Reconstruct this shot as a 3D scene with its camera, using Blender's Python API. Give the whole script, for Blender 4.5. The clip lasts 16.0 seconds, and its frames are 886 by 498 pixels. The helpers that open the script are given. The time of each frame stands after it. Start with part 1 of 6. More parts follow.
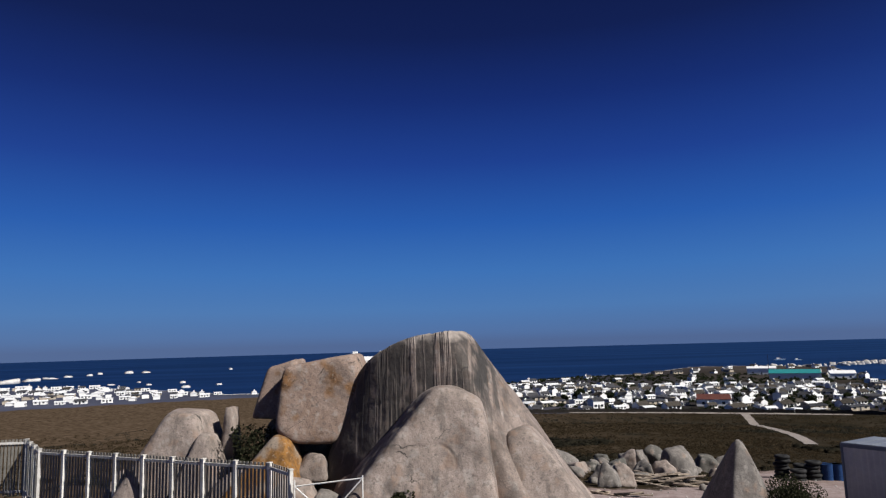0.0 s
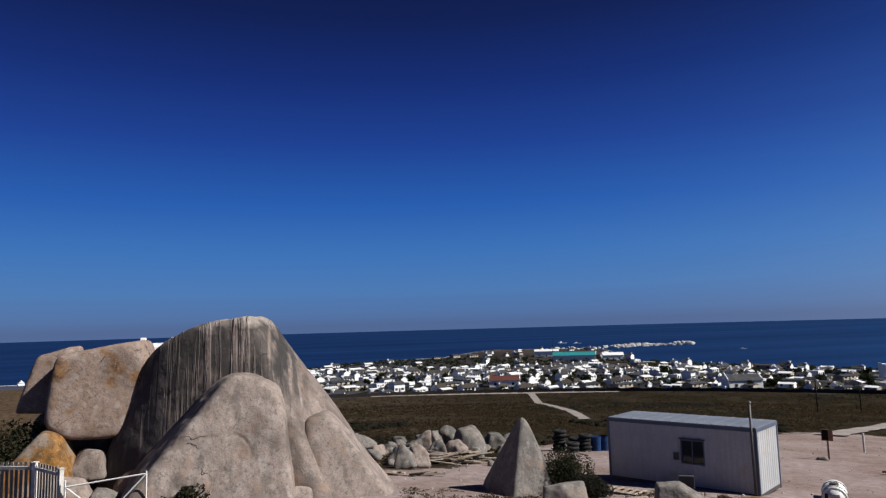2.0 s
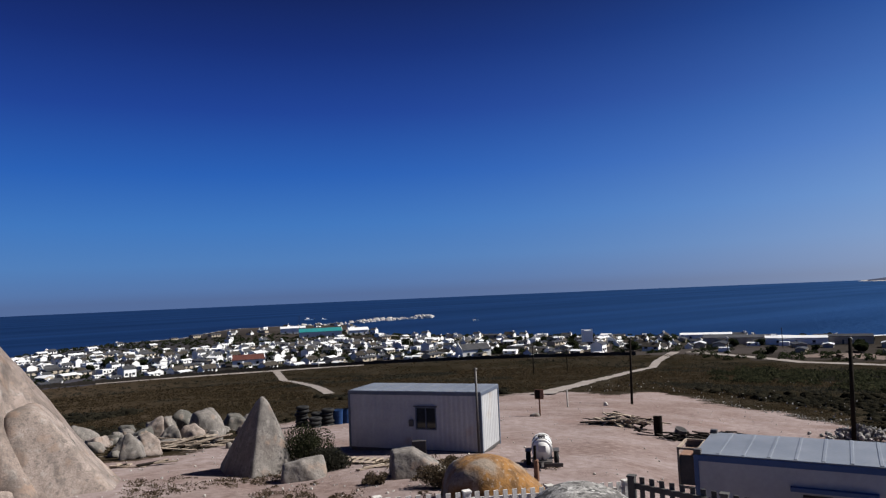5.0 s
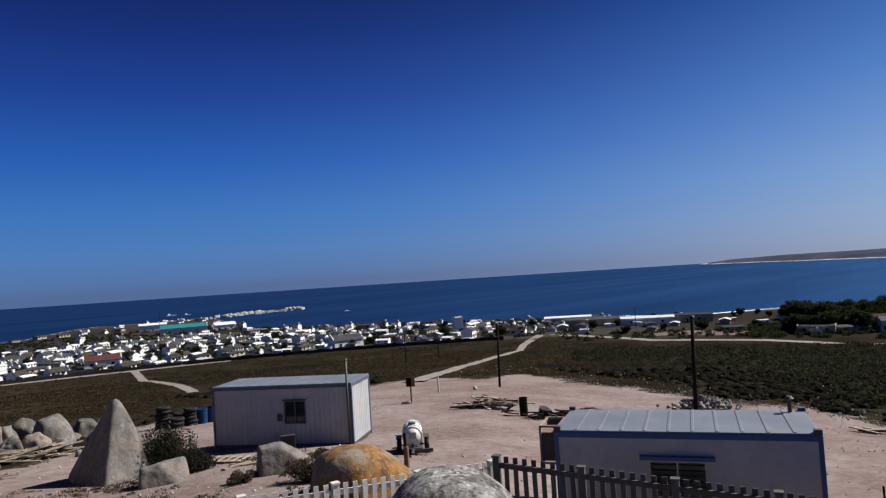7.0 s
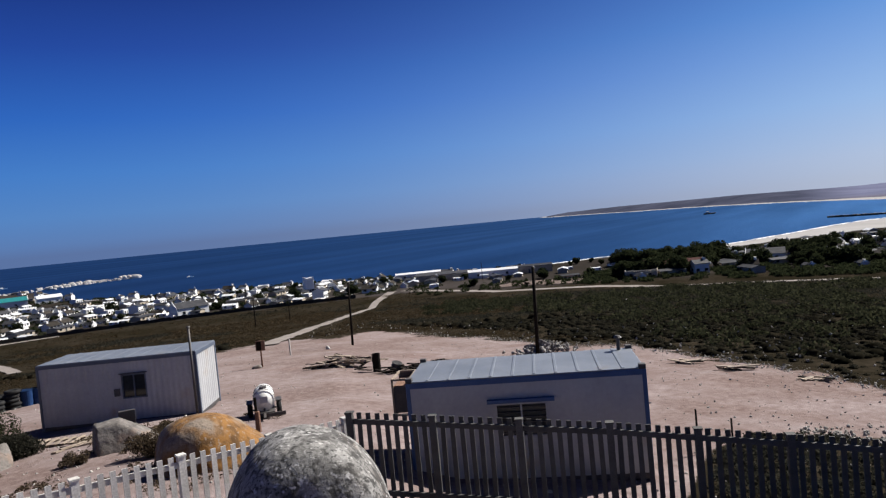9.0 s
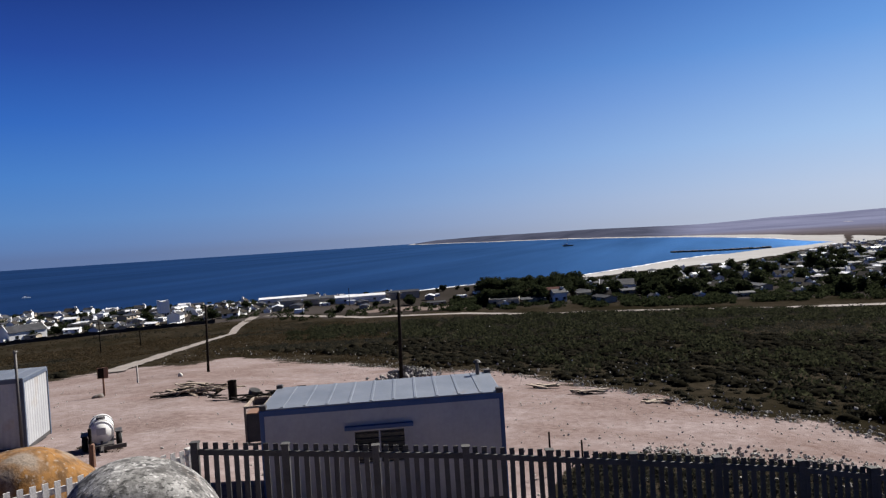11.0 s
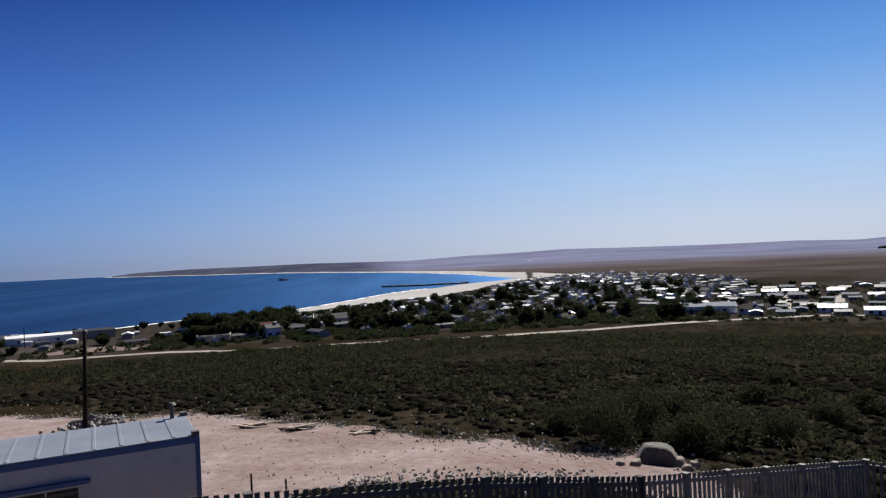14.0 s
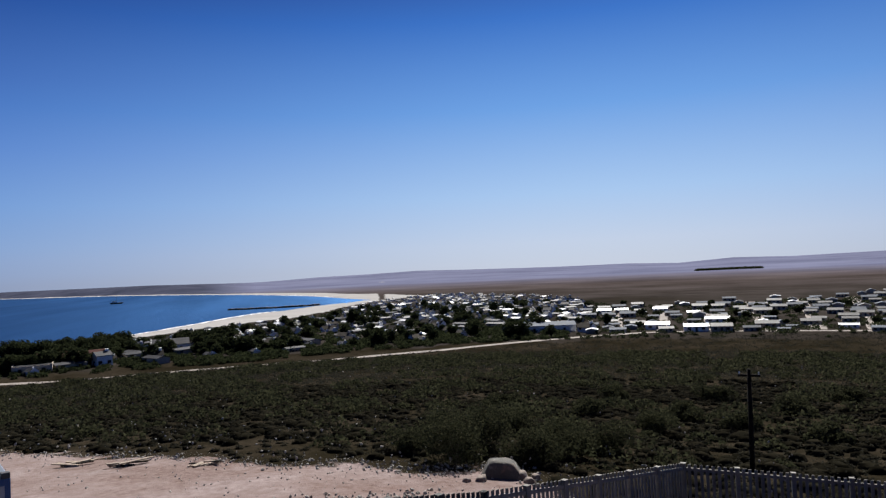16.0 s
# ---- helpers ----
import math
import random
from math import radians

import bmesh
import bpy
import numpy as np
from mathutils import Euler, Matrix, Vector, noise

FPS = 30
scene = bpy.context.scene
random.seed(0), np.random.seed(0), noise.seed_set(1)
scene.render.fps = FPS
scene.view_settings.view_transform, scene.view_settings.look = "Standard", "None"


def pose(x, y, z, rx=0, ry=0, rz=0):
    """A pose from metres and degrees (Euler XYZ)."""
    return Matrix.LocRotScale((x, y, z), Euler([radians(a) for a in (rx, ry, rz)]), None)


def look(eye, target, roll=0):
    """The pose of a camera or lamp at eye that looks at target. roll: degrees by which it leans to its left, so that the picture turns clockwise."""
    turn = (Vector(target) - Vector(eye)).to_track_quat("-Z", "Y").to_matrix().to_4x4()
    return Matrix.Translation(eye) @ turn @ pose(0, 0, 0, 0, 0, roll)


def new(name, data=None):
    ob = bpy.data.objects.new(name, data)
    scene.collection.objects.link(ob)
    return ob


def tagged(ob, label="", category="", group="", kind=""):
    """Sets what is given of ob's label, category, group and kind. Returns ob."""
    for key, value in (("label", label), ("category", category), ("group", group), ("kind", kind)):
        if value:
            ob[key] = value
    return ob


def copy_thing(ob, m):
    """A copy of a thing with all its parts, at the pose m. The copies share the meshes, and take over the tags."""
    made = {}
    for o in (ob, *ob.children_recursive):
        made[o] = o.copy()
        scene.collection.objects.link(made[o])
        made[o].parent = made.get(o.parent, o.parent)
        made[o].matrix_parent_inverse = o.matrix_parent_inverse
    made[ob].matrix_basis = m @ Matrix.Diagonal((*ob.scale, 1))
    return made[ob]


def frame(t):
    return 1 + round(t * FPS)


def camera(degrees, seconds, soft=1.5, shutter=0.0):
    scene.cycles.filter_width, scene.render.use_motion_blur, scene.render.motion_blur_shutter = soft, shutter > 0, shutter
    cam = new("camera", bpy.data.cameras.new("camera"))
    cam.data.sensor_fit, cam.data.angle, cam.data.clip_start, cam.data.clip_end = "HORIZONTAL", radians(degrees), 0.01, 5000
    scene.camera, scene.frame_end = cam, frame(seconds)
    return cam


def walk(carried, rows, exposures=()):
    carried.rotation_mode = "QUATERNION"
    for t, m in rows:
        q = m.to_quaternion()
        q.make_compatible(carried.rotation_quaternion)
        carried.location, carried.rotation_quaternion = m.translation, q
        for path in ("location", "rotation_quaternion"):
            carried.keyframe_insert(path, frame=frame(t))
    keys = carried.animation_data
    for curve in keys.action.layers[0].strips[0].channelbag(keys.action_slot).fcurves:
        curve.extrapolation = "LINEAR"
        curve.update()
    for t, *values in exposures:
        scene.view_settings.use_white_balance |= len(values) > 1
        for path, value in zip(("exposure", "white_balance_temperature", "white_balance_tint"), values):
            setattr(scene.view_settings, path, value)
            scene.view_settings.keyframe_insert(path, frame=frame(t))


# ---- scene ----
EYE = 6.4
cam = camera(65.4, 16.0, soft=1.3)
ROWS = [
    (0, 0.002, 0.001, -0.000, 0.00, 7.96, 1.58),
    (0.5, 0.006, 0.011, 0.004, -4.25, 7.32, 1.15),
    (1, 0.028, 0.027, 0.011, -8.43, 7.07, 1.60),
    (1.5, 0.058, 0.030, 0.015, -12.47, 6.45, 1.52),
    (2, 0.088, 0.031, 0.023, -16.01, 6.30, 1.59),
    (2.5, 0.125, 0.040, 0.030, -19.59, 5.71, 1.87),
    (3, 0.159, 0.040, 0.027, -22.72, 5.06, 2.21),
    (3.5, 0.193, 0.038, 0.017, -26.40, 4.26, 2.01),
    (4, 0.220, 0.037, 0.013, -30.93, 3.97, 2.11),
    (6.5, 0.368, 0.005, -0.005, -43.45, 2.69, 3.24),
    (7, 0.398, -0.004, -0.014, -47.29, 2.21, 3.71),
    (7.5, 0.425, -0.017, -0.025, -50.85, 1.28, 3.92),
    (8, 0.443, -0.014, -0.035, -54.40, -0.10, 4.37),
    (8.5, 0.458, -0.007, -0.042, -56.43, -1.11, 5.29),
    (9, 0.485, -0.007, -0.048, -59.73, -2.24, 5.44),
    (11.5, 0.727, -0.091, -0.154, -74.62, -0.42, 3.36),
    (12, 0.764, -0.125, -0.165, -79.57, -0.33, 3.38),
    (12.5, 0.792, -0.151, -0.179, -83.64, -0.33, 3.81),
    (13, 0.824, -0.182, -0.188, -87.76, -0.19, 3.50),
    (13.5, 0.853, -0.215, -0.188, -91.55, -0.05, 2.99),
    (14, 0.873, -0.244, -0.185, -93.91, 0.61, 2.68),
    (14.5, 0.856, -0.261, -0.191, -96.12, 0.68, 2.54),
    (15, 0.836, -0.277, -0.193, -97.83, 0.99, 2.20),
    (15.5, 0.812, -0.301, -0.192, -101.30, 1.53, 2.04),
    (16, 0.785, -0.314, -0.191, -106.13, 1.84, 2.59),
]
walk(cam, [(t, pose(x, y, EYE + z, 90 + pitch, roll, yaw)) for t, x, y, z, yaw, pitch, roll in ROWS],
     exposures=[(0, 0.64), (2.5, 0.70), (4, 0.80), (7, 0.74), (9, 0.93), (12, 0.91), (16, 0.91)])

# ---- world, sun ----
SUN_A, SUN_H = 119.0, 42.0  # bearing clockwise from +y, height
sa, sh = radians(SUN_A), radians(SUN_H)
toward = Vector((math.sin(sa) * math.cos(sh), math.cos(sa) * math.cos(sh), math.sin(sh)))
world = bpy.data.worlds.new("world")
scene.world = world
world.use_nodes = True
wn, wl = world.node_tree.nodes, world.node_tree.links
wn.clear()


def wmath(op, a, b=None, clamp=False):
    q = wn.new("ShaderNodeMath")
    q.operation, q.use_clamp = op, clamp
    for socket, value in zip(q.inputs, (a, b)):
        if isinstance(value, (int, float)):
            socket.default_value = value
        elif value is not None:
            wl.new(value, socket)
    return q.outputs[0]


coord = wn.new("ShaderNodeTexCoord")
lift = wn.new("ShaderNodeVectorMath")
lift.operation = "MAXIMUM"
lift.inputs[1].default_value = (-2, -2, 0.004)
wl.new(coord.outputs["Generated"], lift.inputs[0])
sky = wn.new("ShaderNodeTexSky")
sky.sky_type, sky.sun_disc = "NISHITA", False
sky.sun_elevation, sky.sun_rotation = sh, sa
sky.air_density, sky.dust_density, sky.ozone_density, sky.altitude = 1.0, 0.2, 3.0, 50
wl.new(lift.outputs[0], sky.inputs[0])
# a polarised-looking clear sky: deep blue overhead, paling to the horizon and towards the sun
axes = wn.new("ShaderNodeSeparateXYZ")
wl.new(lift.outputs[0], axes.inputs[0])
height = axes.outputs[2]
flat = wmath("SQRT", wmath("MAXIMUM", wmath("SUBTRACT", 1.0, wmath("MULTIPLY", height, height)), 0.0001))
side = wmath("ADD", wmath("MULTIPLY", axes.outputs[0], math.sin(sa)), wmath("MULTIPLY", axes.outputs[1], math.cos(sa)))
sunward = wmath("POWER", wmath("MULTIPLY", wmath("ADD", wmath("DIVIDE", side, flat), 0.62), 0.617, clamp=True), 4.5)


def gradient(*stops):
    r = wn.new("ShaderNodeValToRGB")
    while len(r.color_ramp.elements) < len(stops):
        r.color_ramp.elements.new(0.5)
    for e, (deg, c) in zip(r.color_ramp.elements, stops):
        e.position, e.color = math.sin(radians(deg)), (*c, 1)
    wl.new(height, r.inputs[0])
    return r.outputs[0]


away = gradient((0, (0.066, 0.130, 0.32)), (1, (0.070, 0.172, 0.43)), (3, (0.064, 0.206, 0.53)), (6, (0.040, 0.184, 0.56)), (10, (0.014, 0.115, 0.50)), (15, (0.0072, 0.050, 0.33)), (20, (0.0028, 0.021, 0.19)), (25, (0.0012, 0.0075, 0.088)), (30, (0.0008, 0.0045, 0.06)), (60, (0.0008, 0.004, 0.05)))
near = gradient((0, (0.53, 0.60, 0.74)), (2, (0.52, 0.61, 0.79)), (6, (0.38, 0.56, 0.85)), (13, (0.145, 0.35, 0.77)), (20, (0.032, 0.160, 0.57)), (25, (0.010, 0.048, 0.28)), (30, (0.002, 0.012, 0.12)), (60, (0.002, 0.012, 0.1)))
blend = wn.new("ShaderNodeMix")
blend.data_type = "RGBA"
wl.new(sunward, blend.inputs["Factor"])
wl.new(away, blend.inputs["A"])
wl.new(near, blend.inputs["B"])
clear = wn.new("ShaderNodeBackground")
clear.inputs[1].default_value = 0.535
wl.new(blend.outputs["Result"], clear.inputs[0])
air = wn.new("ShaderNodeBackground")
air.inputs[1].default_value = 0.05
wl.new(sky.outputs[0], air.inputs[0])
both = wn.new("ShaderNodeMixShader")
both.inputs[0].default_value = 0.06
wl.new(clear.outputs[0], both.inputs[1])
wl.new(air.outputs[0], both.inputs[2])
wo = wn.new("ShaderNodeOutputWorld")
wl.new(both.outputs[0], wo.inputs[0])

sun = new("sun", bpy.data.lights.new("sun", "SUN"))
sun.data.energy, sun.data.angle, sun.data.color = 5.0, radians(0.55), (1.0, 0.96, 0.905)
sun.matrix_world = look(toward * 100, (0, 0, 0))

# ---- materials ----
def surf(name, a, b, size=1.0, rough=0.85, bump=0.15, metal=0.0, fine=None, spread=0.0, dirt=None, dirt_at=0.6, world_space=False, grain=(0.72, 1.2)):
    """Two colours mixed by a coarse noise of that size in metres, a fine grain, bump, a change from object to object, and stains."""
    m = bpy.data.materials.new(name)
    m.use_nodes = True
    n, l = m.node_tree.nodes, m.node_tree.links
    p = n["Principled BSDF"]
    p.inputs["Roughness"].default_value, p.inputs["Metallic"].default_value = rough, metal
    if world_space:
        vec = n.new("ShaderNodeNewGeometry").outputs["Position"]
    else:
        vec = n.new("ShaderNodeTexCoord").outputs["Object"]
    big = n.new("ShaderNodeTexNoise")
    big.inputs["Scale"].default_value, big.inputs["Detail"].default_value, big.inputs["Roughness"].default_value = 1 / size, 8, 0.62
    l.new(vec, big.inputs["Vector"])
    ramp = n.new("ShaderNodeValToRGB")
    ramp.color_ramp.elements[0].position, ramp.color_ramp.elements[1].position = 0.32, 0.68
    ramp.color_ramp.elements[0].color, ramp.color_ramp.elements[1].color = (*a, 1), (*b, 1)
    l.new(big.outputs[0], ramp.inputs[0])
    out = ramp.outputs[0]
    small = n.new("ShaderNodeTexNoise")
    small.inputs["Scale"].default_value, small.inputs["Detail"].default_value = 1 / (fine or size * 0.08), 4
    l.new(vec, small.inputs["Vector"])
    gr = n.new("ShaderNodeMapRange")
    gr.inputs["From Min"].default_value, gr.inputs["From Max"].default_value = 0.25, 0.75
    gr.inputs["To Min"].default_value, gr.inputs["To Max"].default_value = grain
    l.new(small.outputs[0], gr.inputs[0])
    mul = n.new("ShaderNodeMix")
    mul.data_type, mul.blend_type = "RGBA", "MULTIPLY"
    mul.inputs["Factor"].default_value = 1.0
    l.new(out, mul.inputs["A"])
    l.new(gr.outputs[0], mul.inputs["B"])
    out = mul.outputs["Result"]
    if dirt:
        dn = n.new("ShaderNodeTexNoise")
        dn.inputs["Scale"].default_value, dn.inputs["Detail"].default_value = 0.7 / size, 10
        l.new(vec, dn.inputs["Vector"])
        dr = n.new("ShaderNodeMapRange")
        dr.inputs["From Min"].default_value, dr.inputs["From Max"].default_value = dirt_at, dirt_at + 0.12
        l.new(dn.outputs[0], dr.inputs[0])
        mx = n.new("ShaderNodeMix")
        mx.data_type = "RGBA"
        l.new(dr.outputs[0], mx.inputs["Factor"])
        l.new(out, mx.inputs["A"])
        mx.inputs["B"].default_value = (*dirt, 1)
        out = mx.outputs["Result"]
    if spread:
        oi = n.new("ShaderNodeObjectInfo")
        hv = n.new("ShaderNodeMapRange")
        hv.inputs["To Min"].default_value, hv.inputs["To Max"].default_value = 1 - spread, 1 + spread
        l.new(oi.outputs["Random"], hv.inputs[0])
        m2 = n.new("ShaderNodeMix")
        m2.data_type, m2.blend_type = "RGBA", "MULTIPLY"
        m2.inputs["Factor"].default_value = 1.0
        l.new(out, m2.inputs["A"])
        l.new(hv.outputs[0], m2.inputs["B"])
        out = m2.outputs["Result"]
    l.new(out, p.inputs["Base Color"])
    if bump:
        bp = n.new("ShaderNodeBump")
        bp.inputs["Strength"].default_value, bp.inputs["Distance"].default_value = min(1.0, bump * 2), (fine or size * 0.08) * 0.35
        l.new(small.outputs[0], bp.inputs["Height"])
        l.new(bp.outputs[0], p.inputs["Normal"])
    return m


def leafy(name, a, b, rough=1.0):
    """Foliage: each leaf or clump its own tone."""
    m = bpy.data.materials.new(name)
    m.use_nodes = True
    n, l = m.node_tree.nodes, m.node_tree.links
    p = n["Principled BSDF"]
    p.inputs["Roughness"].default_value = rough
    p.inputs["Specular IOR Level"].default_value = 0.0
    g = n.new("ShaderNodeNewGeometry")
    ramp = n.new("ShaderNodeValToRGB")
    ramp.color_ramp.elements[0].color, ramp.color_ramp.elements[1].color = (*a, 1), (*b, 1)
    l.new(g.outputs["Random Per Island"], ramp.inputs[0])
    l.new(ramp.outputs[0], p.inputs["Base Color"])
    # thin leaves let the sun through
    thin = n.new("ShaderNodeBsdfTranslucent")
    l.new(ramp.outputs[0], thin.inputs[0])
    mx = n.new("ShaderNodeMixShader")
    mx.inputs[0].default_value = 0.42
    l.new(p.outputs[0], mx.inputs[1])
    l.new(thin.outputs[0], mx.inputs[2])
    l.new(mx.outputs[0], n["Material Output"].inputs["Surface"])
    return m


def granite(name, a, b, streak=0.0, lichen=None, lichen_at=0.58, drip=None, blotch=None):
    """Weathered granite: mottled crystals, dark water streaks down the faces, lichen; drip also paints shade on the
    left flank.
    """
    m = surf(name, a, b, size=1.6, rough=0.92, bump=0.22, fine=0.045, grain=(0.66, 1.25))
    n, l = m.node_tree.nodes, m.node_tree.links
    p = n["Principled BSDF"]
    out = p.inputs["Base Color"].links[0].from_socket
    vec = [x for x in n if x.type == "TEX_COORD"][0].outputs["Object"]

    def over(fac, colour):
        nonlocal out
        mx = n.new("ShaderNodeMix")
        mx.data_type = "RGBA"
        l.new(fac, mx.inputs["Factor"])
        l.new(out, mx.inputs["A"])
        mx.inputs["B"].default_value = (*colour, 1)
        out = mx.outputs["Result"]

    def noise_mask(scale, lo, hi, squash=(1, 1, 1), top=1.0, detail=8):
        mp = n.new("ShaderNodeMapping")
        mp.inputs["Scale"].default_value = squash
        l.new(vec, mp.inputs["Vector"])
        t = n.new("ShaderNodeTexNoise")
        t.inputs["Scale"].default_value, t.inputs["Detail"].default_value = scale, detail
        l.new(mp.outputs[0], t.inputs["Vector"])
        r = n.new("ShaderNodeMapRange")
        r.inputs["From Min"].default_value, r.inputs["From Max"].default_value, r.inputs["To Max"].default_value = lo, hi, top
        l.new(t.outputs[0], r.inputs[0])
        return r.outputs[0]

    over(noise_mask(3.5, 0.55, 0.65, top=0.45, detail=12), (0.283, 0.261, 0.239))
    over(noise_mask(9, 0.55, 0.68, top=0.55, detail=8), (0.0598, 0.0517, 0.0462))
    over(noise_mask(0.8, 0.47, 0.66, top=0.68, detail=14), (0.0598, 0.0462, 0.0381))
    over(noise_mask(1.7, 0.57, 0.65, top=0.5, detail=12), (0.206, 0.136, 0.0976))
    # pitted, flaking skin
    pit = n.new("ShaderNodeBump")
    pit.inputs["Strength"].default_value, pit.inputs["Distance"].default_value = 0.45, 0.05
    l.new(noise_mask(3.2, 0.25, 0.75, detail=10), pit.inputs["Height"])
    l.new([x for x in n if x.type == "BUMP" and x != pit][0].outputs[0], pit.inputs["Normal"])
    l.new(pit.outputs[0], p.inputs["Normal"])
    # hair cracks
    cr = n.new("ShaderNodeTexNoise")
    cr.inputs["Scale"].default_value, cr.inputs["Detail"].default_value = 0.42, 5
    l.new(vec, cr.inputs["Vector"])
    off = n.new("ShaderNodeMath")
    off.operation = "SUBTRACT"
    off.inputs[1].default_value = 0.5
    l.new(cr.outputs[0], off.inputs[0])
    ab = n.new("ShaderNodeMath")
    ab.operation = "ABSOLUTE"
    l.new(off.outputs[0], ab.inputs[0])
    thin = n.new("ShaderNodeMapRange")
    thin.inputs["From Min"].default_value, thin.inputs["From Max"].default_value = 0.0065, 0.003
    l.new(ab.outputs[0], thin.inputs[0])
    part_of = n.new("ShaderNodeMath")
    part_of.operation = "MULTIPLY"
    l.new(thin.outputs[0], part_of.inputs[0])
    l.new(noise_mask(0.6, 0.48, 0.56, detail=3, top=0.9), part_of.inputs[1])
    over(part_of.outputs[0], (0.0163, 0.0142, 0.012))
    if blotch:
        over(noise_mask(1.6, 0.54, 0.62, top=0.8, detail=14), blotch)
        over(noise_mask(7.0, 0.50, 0.60, top=0.85, detail=12), blotch)
        over(noise_mask(22.0, 0.55, 0.62, top=0.8, detail=6), blotch)
        over(noise_mask(12.0, 0.60, 0.66, top=0.8, detail=10), (0.52, 0.505, 0.485))
    if streak:
        fac = noise_mask(3.2, 0.52, 0.64, (1, 1, 0.06), streak, 5)
        over(fac, (0.045, 0.04, 0.036))
    if drip:
        # black runs where rain drips off the rim, and bird lime along the top
        lines = noise_mask(5.2, 0.42, 0.54, (1, 0.12, 0.02), 0.82, 4)
        sepz = n.new("ShaderNodeSeparateXYZ")
        l.new(vec, sepz.inputs[0])
        wob = n.new("ShaderNodeMath")
        wob.operation = "MULTIPLY_ADD"
        wob.inputs[1].default_value = 2.4
        l.new(noise_mask(1.3, 0.2, 0.8, (1, 1, 0.02), 1.0, 3), wob.inputs[0])
        l.new(sepz.outputs[2], wob.inputs[2])
        rise = n.new("ShaderNodeMapRange")
        rise.inputs["From Min"].default_value, rise.inputs["From Max"].default_value = drip[0], drip[0] + 2.0
        l.new(wob.outputs[0], rise.inputs[0])
        both = n.new("ShaderNodeMath")
        both.operation = "MULTIPLY"
        l.new(lines, both.inputs[0])
        l.new(rise.outputs[0], both.inputs[1])
        brow = n.new("ShaderNodeMapRange")
        brow.inputs["From Min"].default_value, brow.inputs["From Max"].default_value = drip[2] + 0.35, drip[2] - 0.25
        l.new(sepz.outputs[0], brow.inputs[0])
        kept = n.new("ShaderNodeMath")
        kept.operation = "MULTIPLY"
        l.new(both.outputs[0], kept.inputs[0])
        l.new(brow.outputs[0], kept.inputs[1])
        both = kept
        over(both.outputs[0], (0.026, 0.023, 0.021))
        low = n.new("ShaderNodeBump")
        low.invert = True
        low.inputs["Strength"].default_value, low.inputs["Distance"].default_value = 0.8, 0.10
        l.new(both.outputs[0], low.inputs["Height"])
        l.new(pit.outputs[0], low.inputs["Normal"])
        l.new(low.outputs[0], p.inputs["Normal"])
        # shade of the left flank painted into the colour, broken by paler flakes
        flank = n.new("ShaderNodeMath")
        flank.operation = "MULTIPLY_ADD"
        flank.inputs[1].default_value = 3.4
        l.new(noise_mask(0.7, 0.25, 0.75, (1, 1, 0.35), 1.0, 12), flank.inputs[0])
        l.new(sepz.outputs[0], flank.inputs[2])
        flank_shade = n.new("ShaderNodeMapRange")
        flank_shade.inputs["From Min"].default_value, flank_shade.inputs["From Max"].default_value, flank_shade.inputs["To Max"].default_value = 0.6, -1.6, 0.88
        l.new(flank.outputs[0], flank_shade.inputs[0])
        over(flank_shade.outputs[0], (0.040, 0.034, 0.030))
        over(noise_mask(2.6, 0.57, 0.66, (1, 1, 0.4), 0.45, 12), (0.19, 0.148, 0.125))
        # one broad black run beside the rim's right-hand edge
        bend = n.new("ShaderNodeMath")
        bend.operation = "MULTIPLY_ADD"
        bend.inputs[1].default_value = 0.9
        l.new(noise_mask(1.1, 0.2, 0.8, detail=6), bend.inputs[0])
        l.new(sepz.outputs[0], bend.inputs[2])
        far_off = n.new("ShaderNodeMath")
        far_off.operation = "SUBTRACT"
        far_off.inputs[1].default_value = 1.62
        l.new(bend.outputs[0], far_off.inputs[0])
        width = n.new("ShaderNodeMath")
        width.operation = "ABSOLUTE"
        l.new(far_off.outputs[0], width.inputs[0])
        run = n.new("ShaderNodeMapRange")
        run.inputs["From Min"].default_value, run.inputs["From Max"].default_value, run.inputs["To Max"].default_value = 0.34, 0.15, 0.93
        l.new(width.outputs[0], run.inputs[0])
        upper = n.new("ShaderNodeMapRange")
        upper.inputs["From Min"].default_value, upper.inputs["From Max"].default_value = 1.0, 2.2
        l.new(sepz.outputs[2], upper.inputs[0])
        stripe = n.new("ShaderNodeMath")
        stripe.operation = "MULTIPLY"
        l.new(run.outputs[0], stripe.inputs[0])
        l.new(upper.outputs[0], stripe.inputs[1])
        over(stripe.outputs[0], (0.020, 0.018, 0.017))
        rim = n.new("ShaderNodeMapRange")
        rim.inputs["From Min"].default_value, rim.inputs["From Max"].default_value, rim.inputs["To Max"].default_value = drip[1], drip[1] + 0.5, 0.65
        lift = n.new("ShaderNodeMath")
        lift.operation = "MULTIPLY_ADD"
        lift.inputs[1].default_value = 0.9
        l.new(noise_mask(2.0, 0.2, 0.8), lift.inputs[0])
        l.new(sepz.outputs[2], lift.inputs[2])
        l.new(lift.outputs[0], rim.inputs[0])
        over(rim.outputs[0], (0.36, 0.31, 0.275))
    if lichen:
        crust = noise_mask(0.9, lichen_at, lichen_at + 0.1, detail=10)
        over(crust, lichen)
        pits = n.new("ShaderNodeMath")
        pits.operation = "MULTIPLY"
        l.new(crust, pits.inputs[0])
        l.new(noise_mask(4.5, 0.42, 0.60, detail=9, top=0.85), pits.inputs[1])
        over(pits.outputs[0], tuple(0.38 * c for c in lichen))
        flecks = n.new("ShaderNodeMath")
        flecks.operation = "MULTIPLY"
        l.new(crust, flecks.inputs[0])
